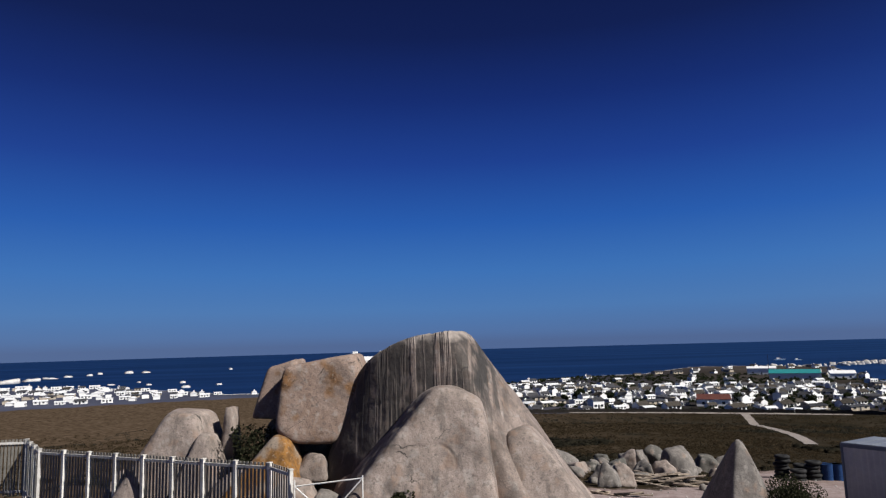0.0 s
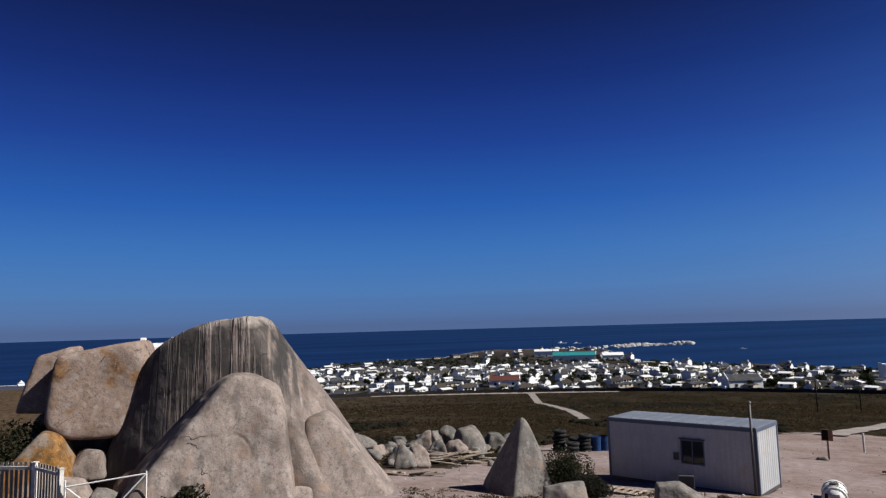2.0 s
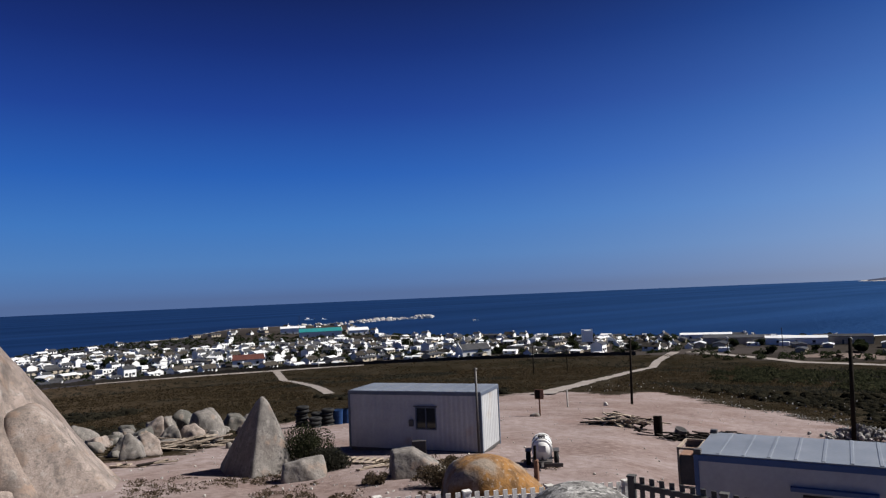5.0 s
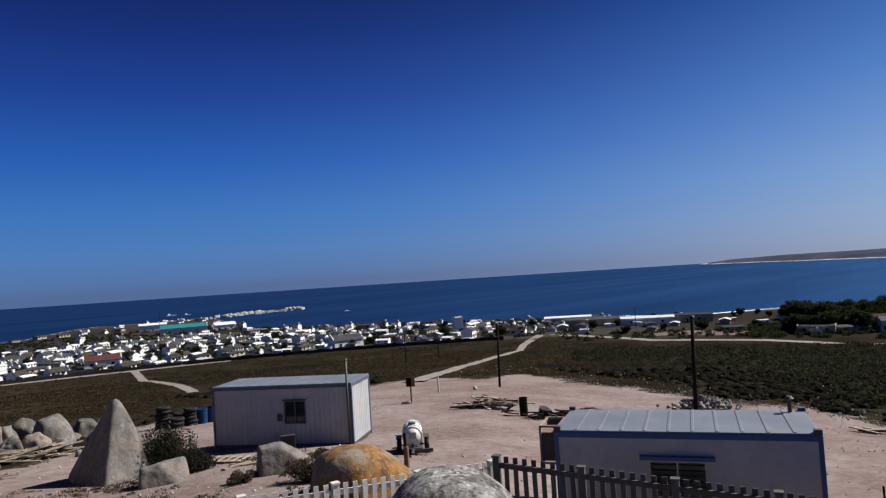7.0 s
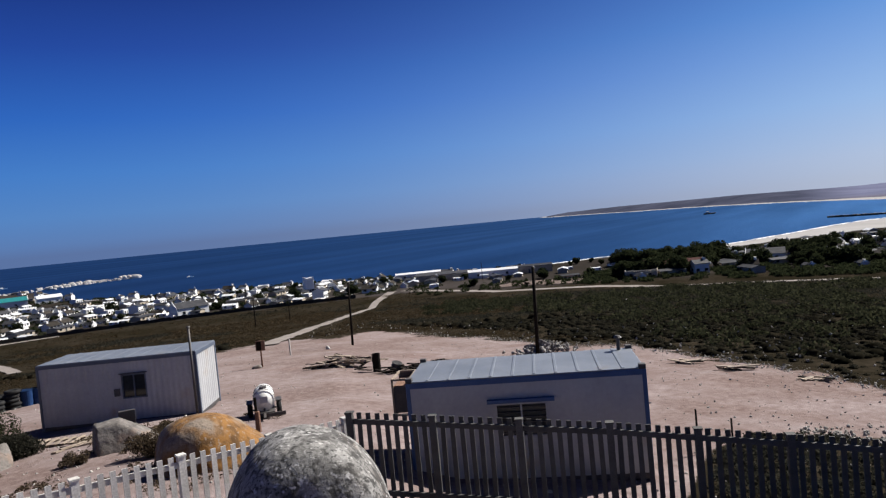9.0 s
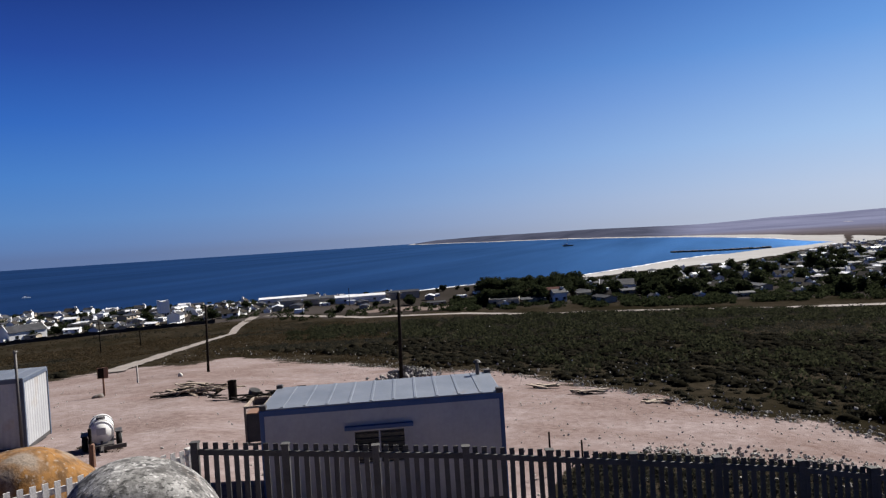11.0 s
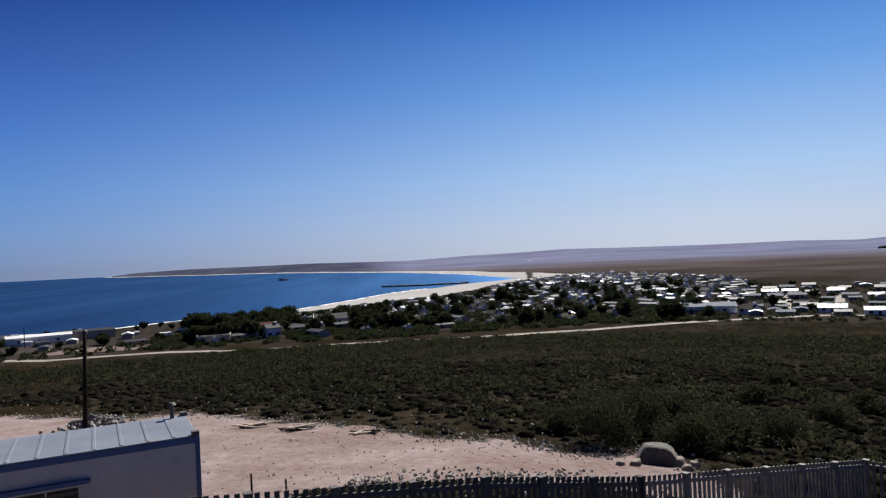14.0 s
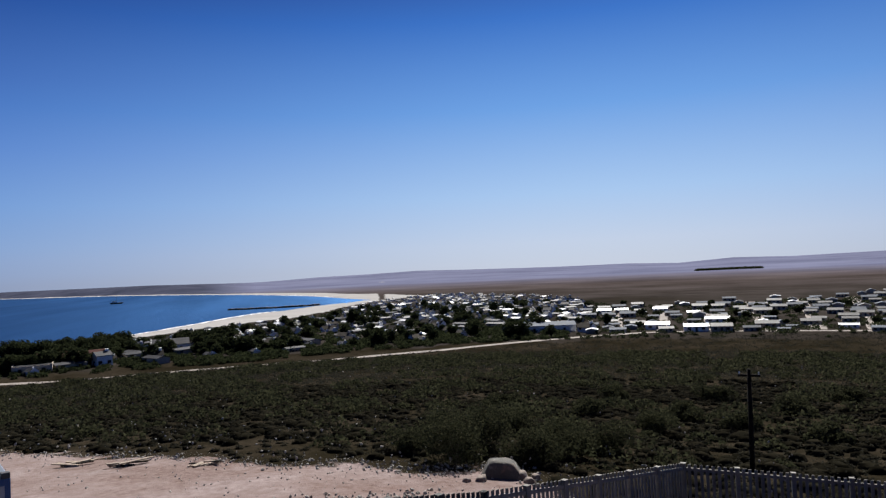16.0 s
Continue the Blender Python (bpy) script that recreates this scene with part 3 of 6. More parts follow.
def sea_material():
    """Deep water: a dark blue body and a blue-tinted sheen of the sky on the swell."""
    m = bpy.data.materials.new("sea_water")
    m.use_nodes = True
    n, l = m.node_tree.nodes, m.node_tree.links
    n.remove(n["Principled BSDF"])
    pos = n.new("ShaderNodeNewGeometry").outputs["Position"]

    def tex(scale, detail):
        t = n.new("ShaderNodeTexNoise")
        t.inputs["Scale"].default_value, t.inputs["Detail"].default_value = scale, detail
        l.new(pos, t.inputs["Vector"])
        return t.outputs[0]

    r = n.new("ShaderNodeValToRGB")
    r.color_ramp.elements[0].position, r.color_ramp.elements[1].position = 0.35, 0.7
    r.color_ramp.elements[0].color, r.color_ramp.elements[1].color = (0.0003, 0.0026, 0.0145, 1), (0.0008, 0.007, 0.029, 1)
    l.new(tex(0.006, 6), r.inputs[0])
    body = n.new("ShaderNodeBsdfDiffuse")
    l.new(r.outputs[0], body.inputs[0])
    bp = n.new("ShaderNodeBump")
    bp.inputs["Strength"].default_value, bp.inputs["Distance"].default_value = 0.8, 1.5
    l.new(tex(0.25, 8), bp.inputs["Height"])
    sheen = n.new("ShaderNodeBsdfGlossy")
    sheen.inputs["Color"].default_value, sheen.inputs["Roughness"].default_value = (0.12, 0.31, 0.66, 1), 0.4
    l.new(bp.outputs[0], sheen.inputs["Normal"])
    mx = n.new("ShaderNodeMixShader")
    # wind lanes: long streaks of rougher, brighter water
    lane = n.new("ShaderNodeMapping")
    lane.inputs["Scale"].default_value, lane.inputs["Rotation"].default_value = (0.0012, 0.012, 1.0), (0, 0, radians(-20))
    l.new(pos, lane.inputs["Vector"])
    wind = n.new("ShaderNodeTexNoise")
    wind.inputs["Scale"].default_value, wind.inputs["Detail"].default_value = 1.0, 8
    l.new(lane.outputs[0], wind.inputs["Vector"])
    fac = n.new("ShaderNodeMapRange")
    fac.inputs["From Min"].default_value, fac.inputs["From Max"].default_value = 0.3, 0.7
    fac.inputs["To Min"].default_value, fac.inputs["To Max"].default_value = 0.25, 0.40
    l.new(wind.outputs[0], fac.inputs[0])
    l.new(fac.outputs[0], mx.inputs[0])
    l.new(body.outputs[0], mx.inputs[1])
    l.new(sheen.outputs[0], mx.inputs[2])
    l.new(mx.outputs[0], n["Material Output"].inputs["Surface"])
    return m


bm = bmesh.new()
bmesh.ops.create_circle(bm, cap_ends=True, segments=256, radius=4960)
me = bpy.data.meshes.new("water")
bm.to_mesh(me)
bm.free()
water = tagged(new("water", me), "deep blue sea with a light swell", "sea", kind="structure")
water.location.z = SEA
me.materials.append(sea_material())

# ---- building blocks ----
def part(name, bm, material, parent=None, label="", smooth=False):
    """Links a bmesh as one mesh object, under a thing or a part where one is given."""
    me = bpy.data.meshes.new(name)
    bm.normal_update()
    bm.to_mesh(me)
    bm.free()
    if smooth:
        me.polygons.foreach_set("use_smooth", [True] * len(me.polygons))
    me.materials.append(M[material])
    ob = new(name, me)
    if parent is not None:
        ob.parent = parent
    if label:
        tagged(ob, label)
    return ob


def box(bm, x0, y0, z0, x1, y1, z1, bevel=0.0, m=None):
    made = bmesh.ops.create_cube(bm, size=1)["verts"]
    for v in made:
        v.co = Vector((x0 + (v.co.x + 0.5) * (x1 - x0), y0 + (v.co.y + 0.5) * (y1 - y0), z0 + (v.co.z + 0.5) * (z1 - z0)))
    if bevel:
        edges = list({e for v in made for e in v.link_edges})
        made = list({v for f in bmesh.ops.bevel(bm, geom=edges, offset=bevel, segments=2, profile=0.5, affect="EDGES")["faces"] for v in f.verts} | {v for v in made if v.is_valid})
    if m is not None:
        bmesh.ops.transform(bm, matrix=m, verts=[v for v in made if v.is_valid])
    return bm


def boxed(*args, **kw):
    return box(bmesh.new(), *args, **kw)


def rod(bm, a, b, r, r2=None, seg=10):
    a, b = Vector(a), Vector(b)
    d = b - a
    m = Matrix.Translation((a + b) / 2) @ d.to_track_quat("Z", "Y").to_matrix().to_4x4()
    bmesh.ops.create_cone(bm, cap_ends=True, segments=seg, radius1=r, radius2=r if r2 is None else r2, depth=d.length, matrix=m)
    return bm


def empty(name, m, label, category, group="", kind=""):
    ob = new(name)
    ob.matrix_world = m
    ob.empty_display_size = 0.2
    return tagged(ob, label, category, group, kind)


# ---- rocks ----
def rock_bm(planes, seed=0, sub=5, sharp=9.0, rough=0.10, grain=1.0, cracks=0.0):
    """A convex block bounded by planes (normal, distance), its edges worn round, with a weathered skin."""
    bm = bmesh.new()
    bmesh.ops.create_icosphere(bm, subdivisions=sub, radius=1)
    ps = [(Vector(n).normalized(), d) for n, d in planes]
    off = Vector((seed * 7.3, seed * 3.1, seed * 1.7))
    for v in bm.verts:
        u = v.co.normalized()
        s = sum(max(0.0, n.dot(u) / d) ** sharp for n, d in ps)
        q = u * s ** (-1 / sharp)
        w = q * 0.55 / grain + off
        bulge = noise.noise(w) * 0.9 + noise.noise(w * 2.3) * 0.42 + noise.noise(w * 5.1) * 0.18 + noise.noise(w * 11) * 0.09 + noise.noise(w * 23) * 0.055
        cut = 0.0
        if cracks:
            c = abs(noise.noise(w * 1.1 + Vector((5, 2, 9))))
            cut = -cracks * max(0.0, 1 - c / 0.045)
        v.co = q + u * (rough * grain * bulge + cut)
    return bm


def rock(name, place, planes, material, label, group="", seed=0, turn=0.0, lean=(0, 0), **kw):
    ob = part(name, rock_bm(planes, seed, **kw), material, smooth=True)
    ob.matrix_world = pose(place[0], place[1], place[2], lean[0], lean[1], turn)
    return tagged(ob, label, "boulder", group)


def lump(w, d, h, skew=0.15, rng=None):
    """Planes of an ordinary boulder, w by d by h, its foot sunk a little."""
    rng = rng or random
    s = lambda: 1 + rng.uniform(-skew, skew)
    ps = [((1, rng.uniform(-.2, .2), rng.uniform(.05, .35)), w / 2 * s()), ((-1, rng.uniform(-.2, .2), rng.uniform(.05, .35)), w / 2 * s()),
          ((rng.uniform(-.2, .2), 1, rng.uniform(.05, .3)), d / 2 * s()), ((rng.uniform(-.2, .2), -1, rng.uniform(.05, .3)), d / 2 * s()),
          ((rng.uniform(-.25, .25), rng.uniform(-.25, .25), 1), h * 0.62), ((0, 0, -1), h * 0.45)]
    for _ in range(3):
        a = rng.uniform(0, 6.28)
        ps.append(((math.cos(a), math.sin(a), rng.uniform(.5, 1.2)), (w + d) / 4 * rng.uniform(.82, 1.0)))
    return ps


def boulder_at(a, r, w, h, material, label, seed, group="", depth=None, turn=0.0, up=0.0, **kw):
    rng = random.Random(seed)
    p = spot(a, r)
    return rock("boulder", (p.x, p.y, p.z + h * 0.38 + up), lump(w, depth or w * 0.85, h, rng=rng), material, label, group, seed=seed, turn=-a + turn, grain=max(0.25, w * 0.4), **kw)

# ---- the great outcrop ----
OUTCROP = "outcrop of granite boulders"
# the skin of this one has its left flank's shade painted in
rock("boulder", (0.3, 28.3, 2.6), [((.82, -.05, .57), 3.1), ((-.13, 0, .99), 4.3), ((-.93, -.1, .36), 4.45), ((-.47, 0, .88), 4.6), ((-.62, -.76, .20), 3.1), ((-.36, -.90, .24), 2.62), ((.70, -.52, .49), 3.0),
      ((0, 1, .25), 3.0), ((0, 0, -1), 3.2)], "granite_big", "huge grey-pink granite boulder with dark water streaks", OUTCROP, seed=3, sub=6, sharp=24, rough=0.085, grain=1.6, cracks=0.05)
rock("boulder", (-0.2, 25.6, 2.1), [((-.74, -.1, .67), 2.1), ((.97, -.1, .14), 1.9), ((.1, .1, 1), 2.95), ((0, -.92, .36), 1.75), ((.5, -.2, .85), 2.75), ((-.3, 0, .95), 2.85), ((0, 1, .1), 2.0), ((-1, 0, 0), 3.6), ((0, 0, -1), 2.4)],
     "granite_pink", "pale pink dome-shaped granite boulder against the large one", OUTCROP, seed=5, sub=6, sharp=18, rough=0.09, grain=1.1, cracks=0.05)
rock("boulder", (3.35, 25.9, 1.2), [((.76, -.15, .62), 1.15), ((-.97, -.2, .1), 1.42), ((-.2, 0, 1), 2.2), ((0, -.92, .38), 1.2), ((0, 1, .1), 1.4), ((0, 0, -1), 1.6)],
     "granite_pink", "slanting granite slab leaning on the large boulder", OUTCROP, seed=8, sharp=14, rough=0.05)
rock("boulder", (1.9, 24.2, 0.75), lump(1.0, 0.9, 0.9, rng=random.Random(4)), "granite_pink", "small rounded granite boulder at the outcrop's foot", OUTCROP, seed=11, sub=4)
rock("boulder", (-4.95, 29.6, 4.2), [((-1, -.05, .12), 1.75), ((.86, -.1, -.50), 1.45), ((.95, 0, .25), 1.85), ((-.16, 0, .98), 1.75), ((0, 0, -1), 1.55), ((-.6, 0, -.8), 1.85), ((.12, -1, .08), 1.6), ((0, 1, 0), 1.8)],
     "granite_rust", "rust-stained square granite block on smaller rocks", OUTCROP, seed=14, sub=6, sharp=14, rough=0.05, grain=1.0)
rock("boulder", (-7.2, 30.6, 4.55), [((-.95, -.1, .3), .68), ((1, 0, 0), 1.0), ((-.3, 0, 1), 1.15), ((0, -1, .1), 1.1), ((0, 1, 0), 1.2), ((0, 0, -1), 1.0)],
     "granite_rust", "narrow brown granite block behind the square one", OUTCROP, seed=17, sharp=12, rough=0.06)
# unseen support, added to fill the shaded hollow below the square block
rock("boulder", (-5.4, 31.6, 1.5), [((-1, 0, .1), 2.6), ((1, 0, .1), 2.6), ((0, 0, 1), 2.0), ((0, -1, .2), 1.0), ((0, 1, 0), 1.5), ((0, 0, -1), 1.6)],
     "granite_grey", "granite boulder added to fill the hollow under the square block", OUTCROP, seed=19, sharp=9, rough=0.1)
rock("boulder", (-11.0, 29.6, 1.9), [((-.83, -.2, .52), 1.55), ((.93, -.1, .3), 1.5), ((.1, 0, 1), 2.1), ((0, -.95, .25), 1.3), ((0, 1, .1), 1.4), ((0, 0, -1), 2.2)],
     "granite_pink", "tall pale granite boulder with a split face", OUTCROP, seed=23, sharp=14, rough=0.06)
rock("boulder", (-9.85, 28.6, 1.5), [((-.9, -.2, .4), .75), ((.95, -.1, .25), .8), ((.1, 0, 1), 1.65), ((0, -.95, .25), .7), ((0, 1, .1), .9), ((0, 0, -1), 1.7)],
     "granite_pink", "pale granite boulder with an ochre lichen patch", OUTCROP, seed=29, sharp=14, rough=0.05)
rock("boulder", (-9.05, 30.0, 2.1), [((-1, 0, .05), .30), ((1, 0, .05), .32), ((0, 0, 1), 2.0), ((0, -1, 0), .5), ((0, 1, 0), .5), ((0, 0, -1), 2.2)],
     "granite_pink", "upright slab of pale granite", OUTCROP, seed=31, sub=4, sharp=16, rough=0.04)
rock("boulder", (-6.7, 27.6, 1.8), [((-.75, -.1, .66), .85), ((.95, -.1, .3), .95), ((.3, 0, .95), 1.3), ((0, -.95, .3), .85), ((0, 1, .1), 1.0), ((0, 0, -1), 1.8)],
     "granite_ochre", "granite boulder half covered in orange lichen", OUTCROP, seed=37, sharp=12, rough=0.05)
rock("boulder", (-5.2, 28.0, 1.75), lump(1.2, 1.0, 0.95, rng=random.Random(9)), "granite_pink", "block of grey granite wedged in the outcrop", OUTCROP, seed=41, sub=4, sharp=12)
rock("boulder", (-5.6, 26.4, 0.9), lump(1.3, 1.2, 1.5, rng=random.Random(13)), "granite_pink", "pale rounded granite boulder at the outcrop's foot", OUTCROP, seed=43, sub=4)
rock("boulder", (-4.0, 25.4, 0.65), lump(1.4, 1.1, 1.2, rng=random.Random(21)), "granite_grey", "pale grey granite boulder behind the gate", OUTCROP, seed=47, sub=4)
rock("boulder", (-8.3, 27.6, 1.05), lump(1.5, 1.2, 1.2, rng=random.Random(25)), "granite_pink", "low pale granite boulder behind the fence", OUTCROP, seed=49, sub=4)
rock("boulder", (-3.3, 27.4, 1.0), lump(1.8, 1.4, 1.7, rng=random.Random(33)), "granite_rust", "brown granite boulder under the large one", OUTCROP, seed=53, sub=4)
rock("boulder", (-12.9, 29.5, 0.9), lump(1.4, 1.2, 1.2, rng=random.Random(35)), "granite_pink", "low pale granite boulder behind the fence", OUTCROP, seed=57, sub=4)

# ---- single rocks in the yard ----
p = spot(22.2, 27.0)
rock("standing_stone", (p.x, p.y, p.z + 0.95), [((.93, -.1, .34), .84), ((-.90, -.12, .42), .82), ((-.80, -.50, .32), .68), ((.3, .9, .4), .9), ((.46, -.84, .28), .70), ((.1, 0, 1), 1.95), ((0, 0, -1), 1.1)],
     "granite_grey", "upright cone-shaped granite stone on the sandy yard", seed=61, turn=-22, sharp=12, rough=0.06, grain=0.7)
boulder_at(25.4, 24.6, 1.3, 0.62, "granite_grey", "low grey granite boulder beside the standing stone", 63, depth=1.2, sharp=16, rough=0.16)
p = spot(33.9, 22.8)
rock("boulder", (p.x, p.y, p.z + 0.2), [((-1, -.12, .06), .60), ((.60, -.1, .80), .60), ((0, -.95, .3), .45), ((0, .95, .2), .5), ((-.12, 0, 1), .66), ((0, 0, -1), .5)],
     "granite_grey", "wedge-shaped grey granite boulder with a flat dark face", seed=67, turn=-33.9, sharp=20, rough=0.10, grain=0.6)
p = spot(39.9, 18.2)
rock("boulder", (p.x, p.y, p.z + 0.02), [((.72, 0, .70), 1.26), ((-.97, -.1, .1), 1.06), ((-.62, -.2, .75), 1.2), ((-.3, -.95, .1), 0.95), ((.4, -.85, .4), 1.05), ((0, .9, .4), 1.1), ((0, 0, 1), 1.22), ((0, 0, -1), .6)],
     "granite_ochre", "rounded granite boulder capped with orange lichen", seed=71, turn=-39, sharp=8, rough=0.07, sub=6)
p = spot(47.9, 10.2)
rock("boulder", (p.x, p.y, p.z + 0.55), [((1, 0, .2), 1.36), ((-1, -.1, .14), 1.18), ((-.8, -.1, .6), 1.55), ((0, -1, .2), 1.2), ((0, 1, .2), 1.2), ((-.22, 0, 1), 1.98), ((.52, 0, .85), 1.78), ((0, 0, -1), 1.4)],
     "granite_mottled", "rounded granite boulder mottled black and white", seed=73, turn=-47, sharp=6.5, rough=0.055, sub=6)
p = spot(110.2, 28.2)
rock("boulder", (p.x, p.y, p.z + 0.25), [((.9, 0, .5), .66), ((-.9, 0, .4), .64), ((0, -1, .3), .5), ((0, 1, .3), .6), ((.1, 0, 1), .45), ((0, 0, -1), .5)],
     "granite_dark", "grey rounded boulder beside dark bushes", seed=79, turn=-110, sharp=6, sub=4)

for i, (a, r, w, h) in enumerate([(111.7, 28.0, 0.55, 0.3), (112.4, 27.4, 0.4, 0.22), (108.6, 27.2, 0.45, 0.2), (112.9, 28.3, 0.35, 0.2), (107.4, 27.0, 0.3, 0.16)]):
    boulder_at(a, r, w, h, "granite_pink", "small pale rock beside the grey boulder", 500 + i, "pale rocks at the yard's corner", sub=3, sharp=12, rough=0.16, turn=i * 40)


# ---- containers ----
def container(name, m, length, depth, height, label, window_at, panel_gap, bars, stove, trim="blue_trim"):
    """A steel site office. Its front is y = 0, facing -y, and x runs along it."""
    c = empty(name, m, label, "container")
    z0 = 0.16
    bm = bmesh.new()
    w0, w1, s0, s1 = window_at
    prof = [0.0, 0.0, 0.018, 0.018]
    # ribbed walls, the front left open for the window
    def ribbed(x0, x1, za, zb, fixed, axis):
        k = max(1, int(round((x1 - x0) / panel_gap))) * 4
        pts = []
        for i in range(k + 1):
            s = x0 + (x1 - x0) * i / k
            d = prof[i % 4]
            pts.append((s, d))
        for (sa, da), (sb, db) in zip(pts, pts[1:]):
            if axis == "front":
                q = [(sa, fixed + da, za), (sb, fixed + db, za), (sb, fixed + db, zb), (sa, fixed + da, zb)]
            elif axis == "back":
                q = [(sb, fixed - db, za), (sa, fixed - da, za), (sa, fixed - da, zb), (sb, fixed - db, zb)]
            elif axis == "right":
                q = [(fixed - da, sa, za), (fixed - db, sb, za), (fixed - db, sb, zb), (fixed - da, sa, zb)]
            else:
                q = [(fixed + db, sb, za), (fixed + da, sa, za), (fixed + da, sa, zb), (fixed + db, sb, zb)]
            bm.faces.new([bm.verts.new(v) for v in q])
    ribbed(0.08, w0, z0, height - 0.1, 0.02, "front")
    ribbed(w1, length - 0.08, z0, height - 0.1, 0.02, "front")
    ribbed(w0, w1, z0, s0, 0.02, "front")
    ribbed(w0, w1, s1, height - 0.1, 0.02, "front")
    ribbed(0.08, length - 0.08, z0, height - 0.1, depth - 0.02, "back")
    ribbed(0.08, depth - 0.08, z0, height - 0.1, length - 0.02, "right")
    ribbed(0.08, depth - 0.08, z0, height - 0.1, 0.02, "left")
    part("wall", bm, "panel", c)
    part("floor_frame", boxed(0.02, 0.02, 0.02, length - 0.02, depth - 0.02, z0, bevel=0.01), "steel_dark", c)
    for x in (0.0, length - 0.1):
        for y in (0.0, depth - 0.1):
            part("corner_post", boxed(x, y, 0, x + 0.1, y + 0.1, height, bevel=0.008), trim, c, "blue steel corner post" if bars else "")
    for y in (0.0, depth - 0.08):
        part("roof_beam", boxed(0.1, y, height - 0.13, length - 0.1, y + 0.08, height, bevel=0.006), trim, c, "blue steel roof beam" if bars else "")
    for x in (0.0, length - 0.08):
        part("roof_beam", boxed(x, 0.1, height - 0.13, x + 0.08, depth - 0.1, height, bevel=0.006), trim, c, "blue steel roof beam" if bars else "")
    roof = part("roof", boxed(0.02, 0.02, height - 0.02, length - 0.02, depth - 0.02, height + 0.035, bevel=0.01), "panel_roof", c, "pale grey sheet-metal roof")
    step = length / 11
    for i in range(1, 11):
        part("roof_rib", boxed(i * step - 0.035, 0.06, height + 0.03, i * step + 0.035, depth - 0.06, height + 0.05, bevel=0.008), "panel_roof", roof)
    win = part("window", boxed(w0, 0.05, s0, w1, 0.09, s1), "glass", c, "dark window glass")
    f = bmesh.new()
    t = 0.045
    for b in ((w0 - t, s0 - t, w1 + t, s0), (w0 - t, s1, w1 + t, s1 + t), (w0 - t, s0, w0, s1), (w1, s0, w1 + t, s1), ((w0 + w1) / 2 - 0.02, s0, (w0 + w1) / 2 + 0.02, s1)):
        box(f, b[0], -0.012, b[1], b[2], 0.05, b[3], bevel=0.006)
    part("window_frame", f, "panel" if bars else "slate_trim", win)
    if bars:
        for i in range(6):
            z = s0 + (s1 - s0) * (i + 0.5) / 6
            part("bar", rod(bmesh.new(), (w0, 0.015, z), (w1, 0.015, z), 0.012, seg=6), "steel_dark", win)
        part("hood", boxed(w0 - 0.22, -0.10, s1 + 0.06, w1 + 0.22, 0.02, s1 + 0.15, bevel=0.01), "blue_trim", win, "blue hood over the window")
    else:
        part("hood", boxed(w0 - 0.1, -0.06, s1 + 0.05, w1 + 0.1, 0.02, s1 + 0.09, bevel=0.01), "steel_dark", win)
        part("vent_box", boxed(w0 - 0.34, -0.05, s0 + 0.08, w0 - 0.14, 0.02, s0 + 0.36, bevel=0.01), "steel_dark", c, "small grey vent box")
    for x in (0.3, length / 2, length - 0.5):
        for y in (0.2, depth - 0.4):
            part("footing", boxed(x, y, -0.35, x + 0.25, y + 0.2, 0.02, bevel=0.01), "steel_dark", c)
    if bars:
        for x in (0.0, length - 0.16):
            for y in (0.0, depth - 0.16):
                part("corner_casting", boxed(x, y, height + 0.002, x + 0.16, y + 0.16, height + 0.12, bevel=0.012), "steel_dark", c, "dark steel corner casting")
        vent = part("roof_vent", rod(bmesh.new(), (length - 0.35, depth - 0.25, height), (length - 0.35, depth - 0.25, height + 0.36), 0.05, seg=10), "steel_dark", c, "short dark roof vent")
        part("cap", rod(bmesh.new(), (length - 0.35, depth - 0.25, height + 0.36), (length - 0.35, depth - 0.25, height + 0.42), 0.11, 0.06, seg=10), "steel_dark", vent)
    if stove:
        fl = part("stove_pipe", rod(bmesh.new(), (length - 0.16, -0.06, 0.2), (length - 0.16, -0.06, height + 0.95), 0.045, seg=12), "steel_dark", c, "dark stove pipe up the corner", smooth=True)
        part("cap", rod(bmesh.new(), (length - 0.16, -0.06, height + 0.95), (length - 0.16, -0.06, height + 1.0), 0.085, 0.05, seg=12), "steel_dark", fl)
    return c


def along(a, b, z):
    """The pose whose x axis runs from a to b on the ground."""
    return pose(a[0], a[1], z, 0, 0, math.degrees(math.atan2(b[1] - a[1], b[0] - a[0])))


C1A, C1B = (14.86, 26.80), (18.06, 21.66)
container("site_office_container", along(C1A, C1B, -0.17), 6.06, 2.44, 2.51, "white ribbed steel site office with a sliding window", (3.2, 4.04, 1.02, 1.86), 0.22, False, True, trim="slate_trim")
C2A, C2B = (14.1, 9.42), (16.32, 4.2)
container("site_office_container", along(C2A, C2B, -0.06), 5.67, 2.44, 2.6, "white steel site office with blue trim and barred window", (2.15, 3.3, 1.2, 1.95), 0.9, True, False)


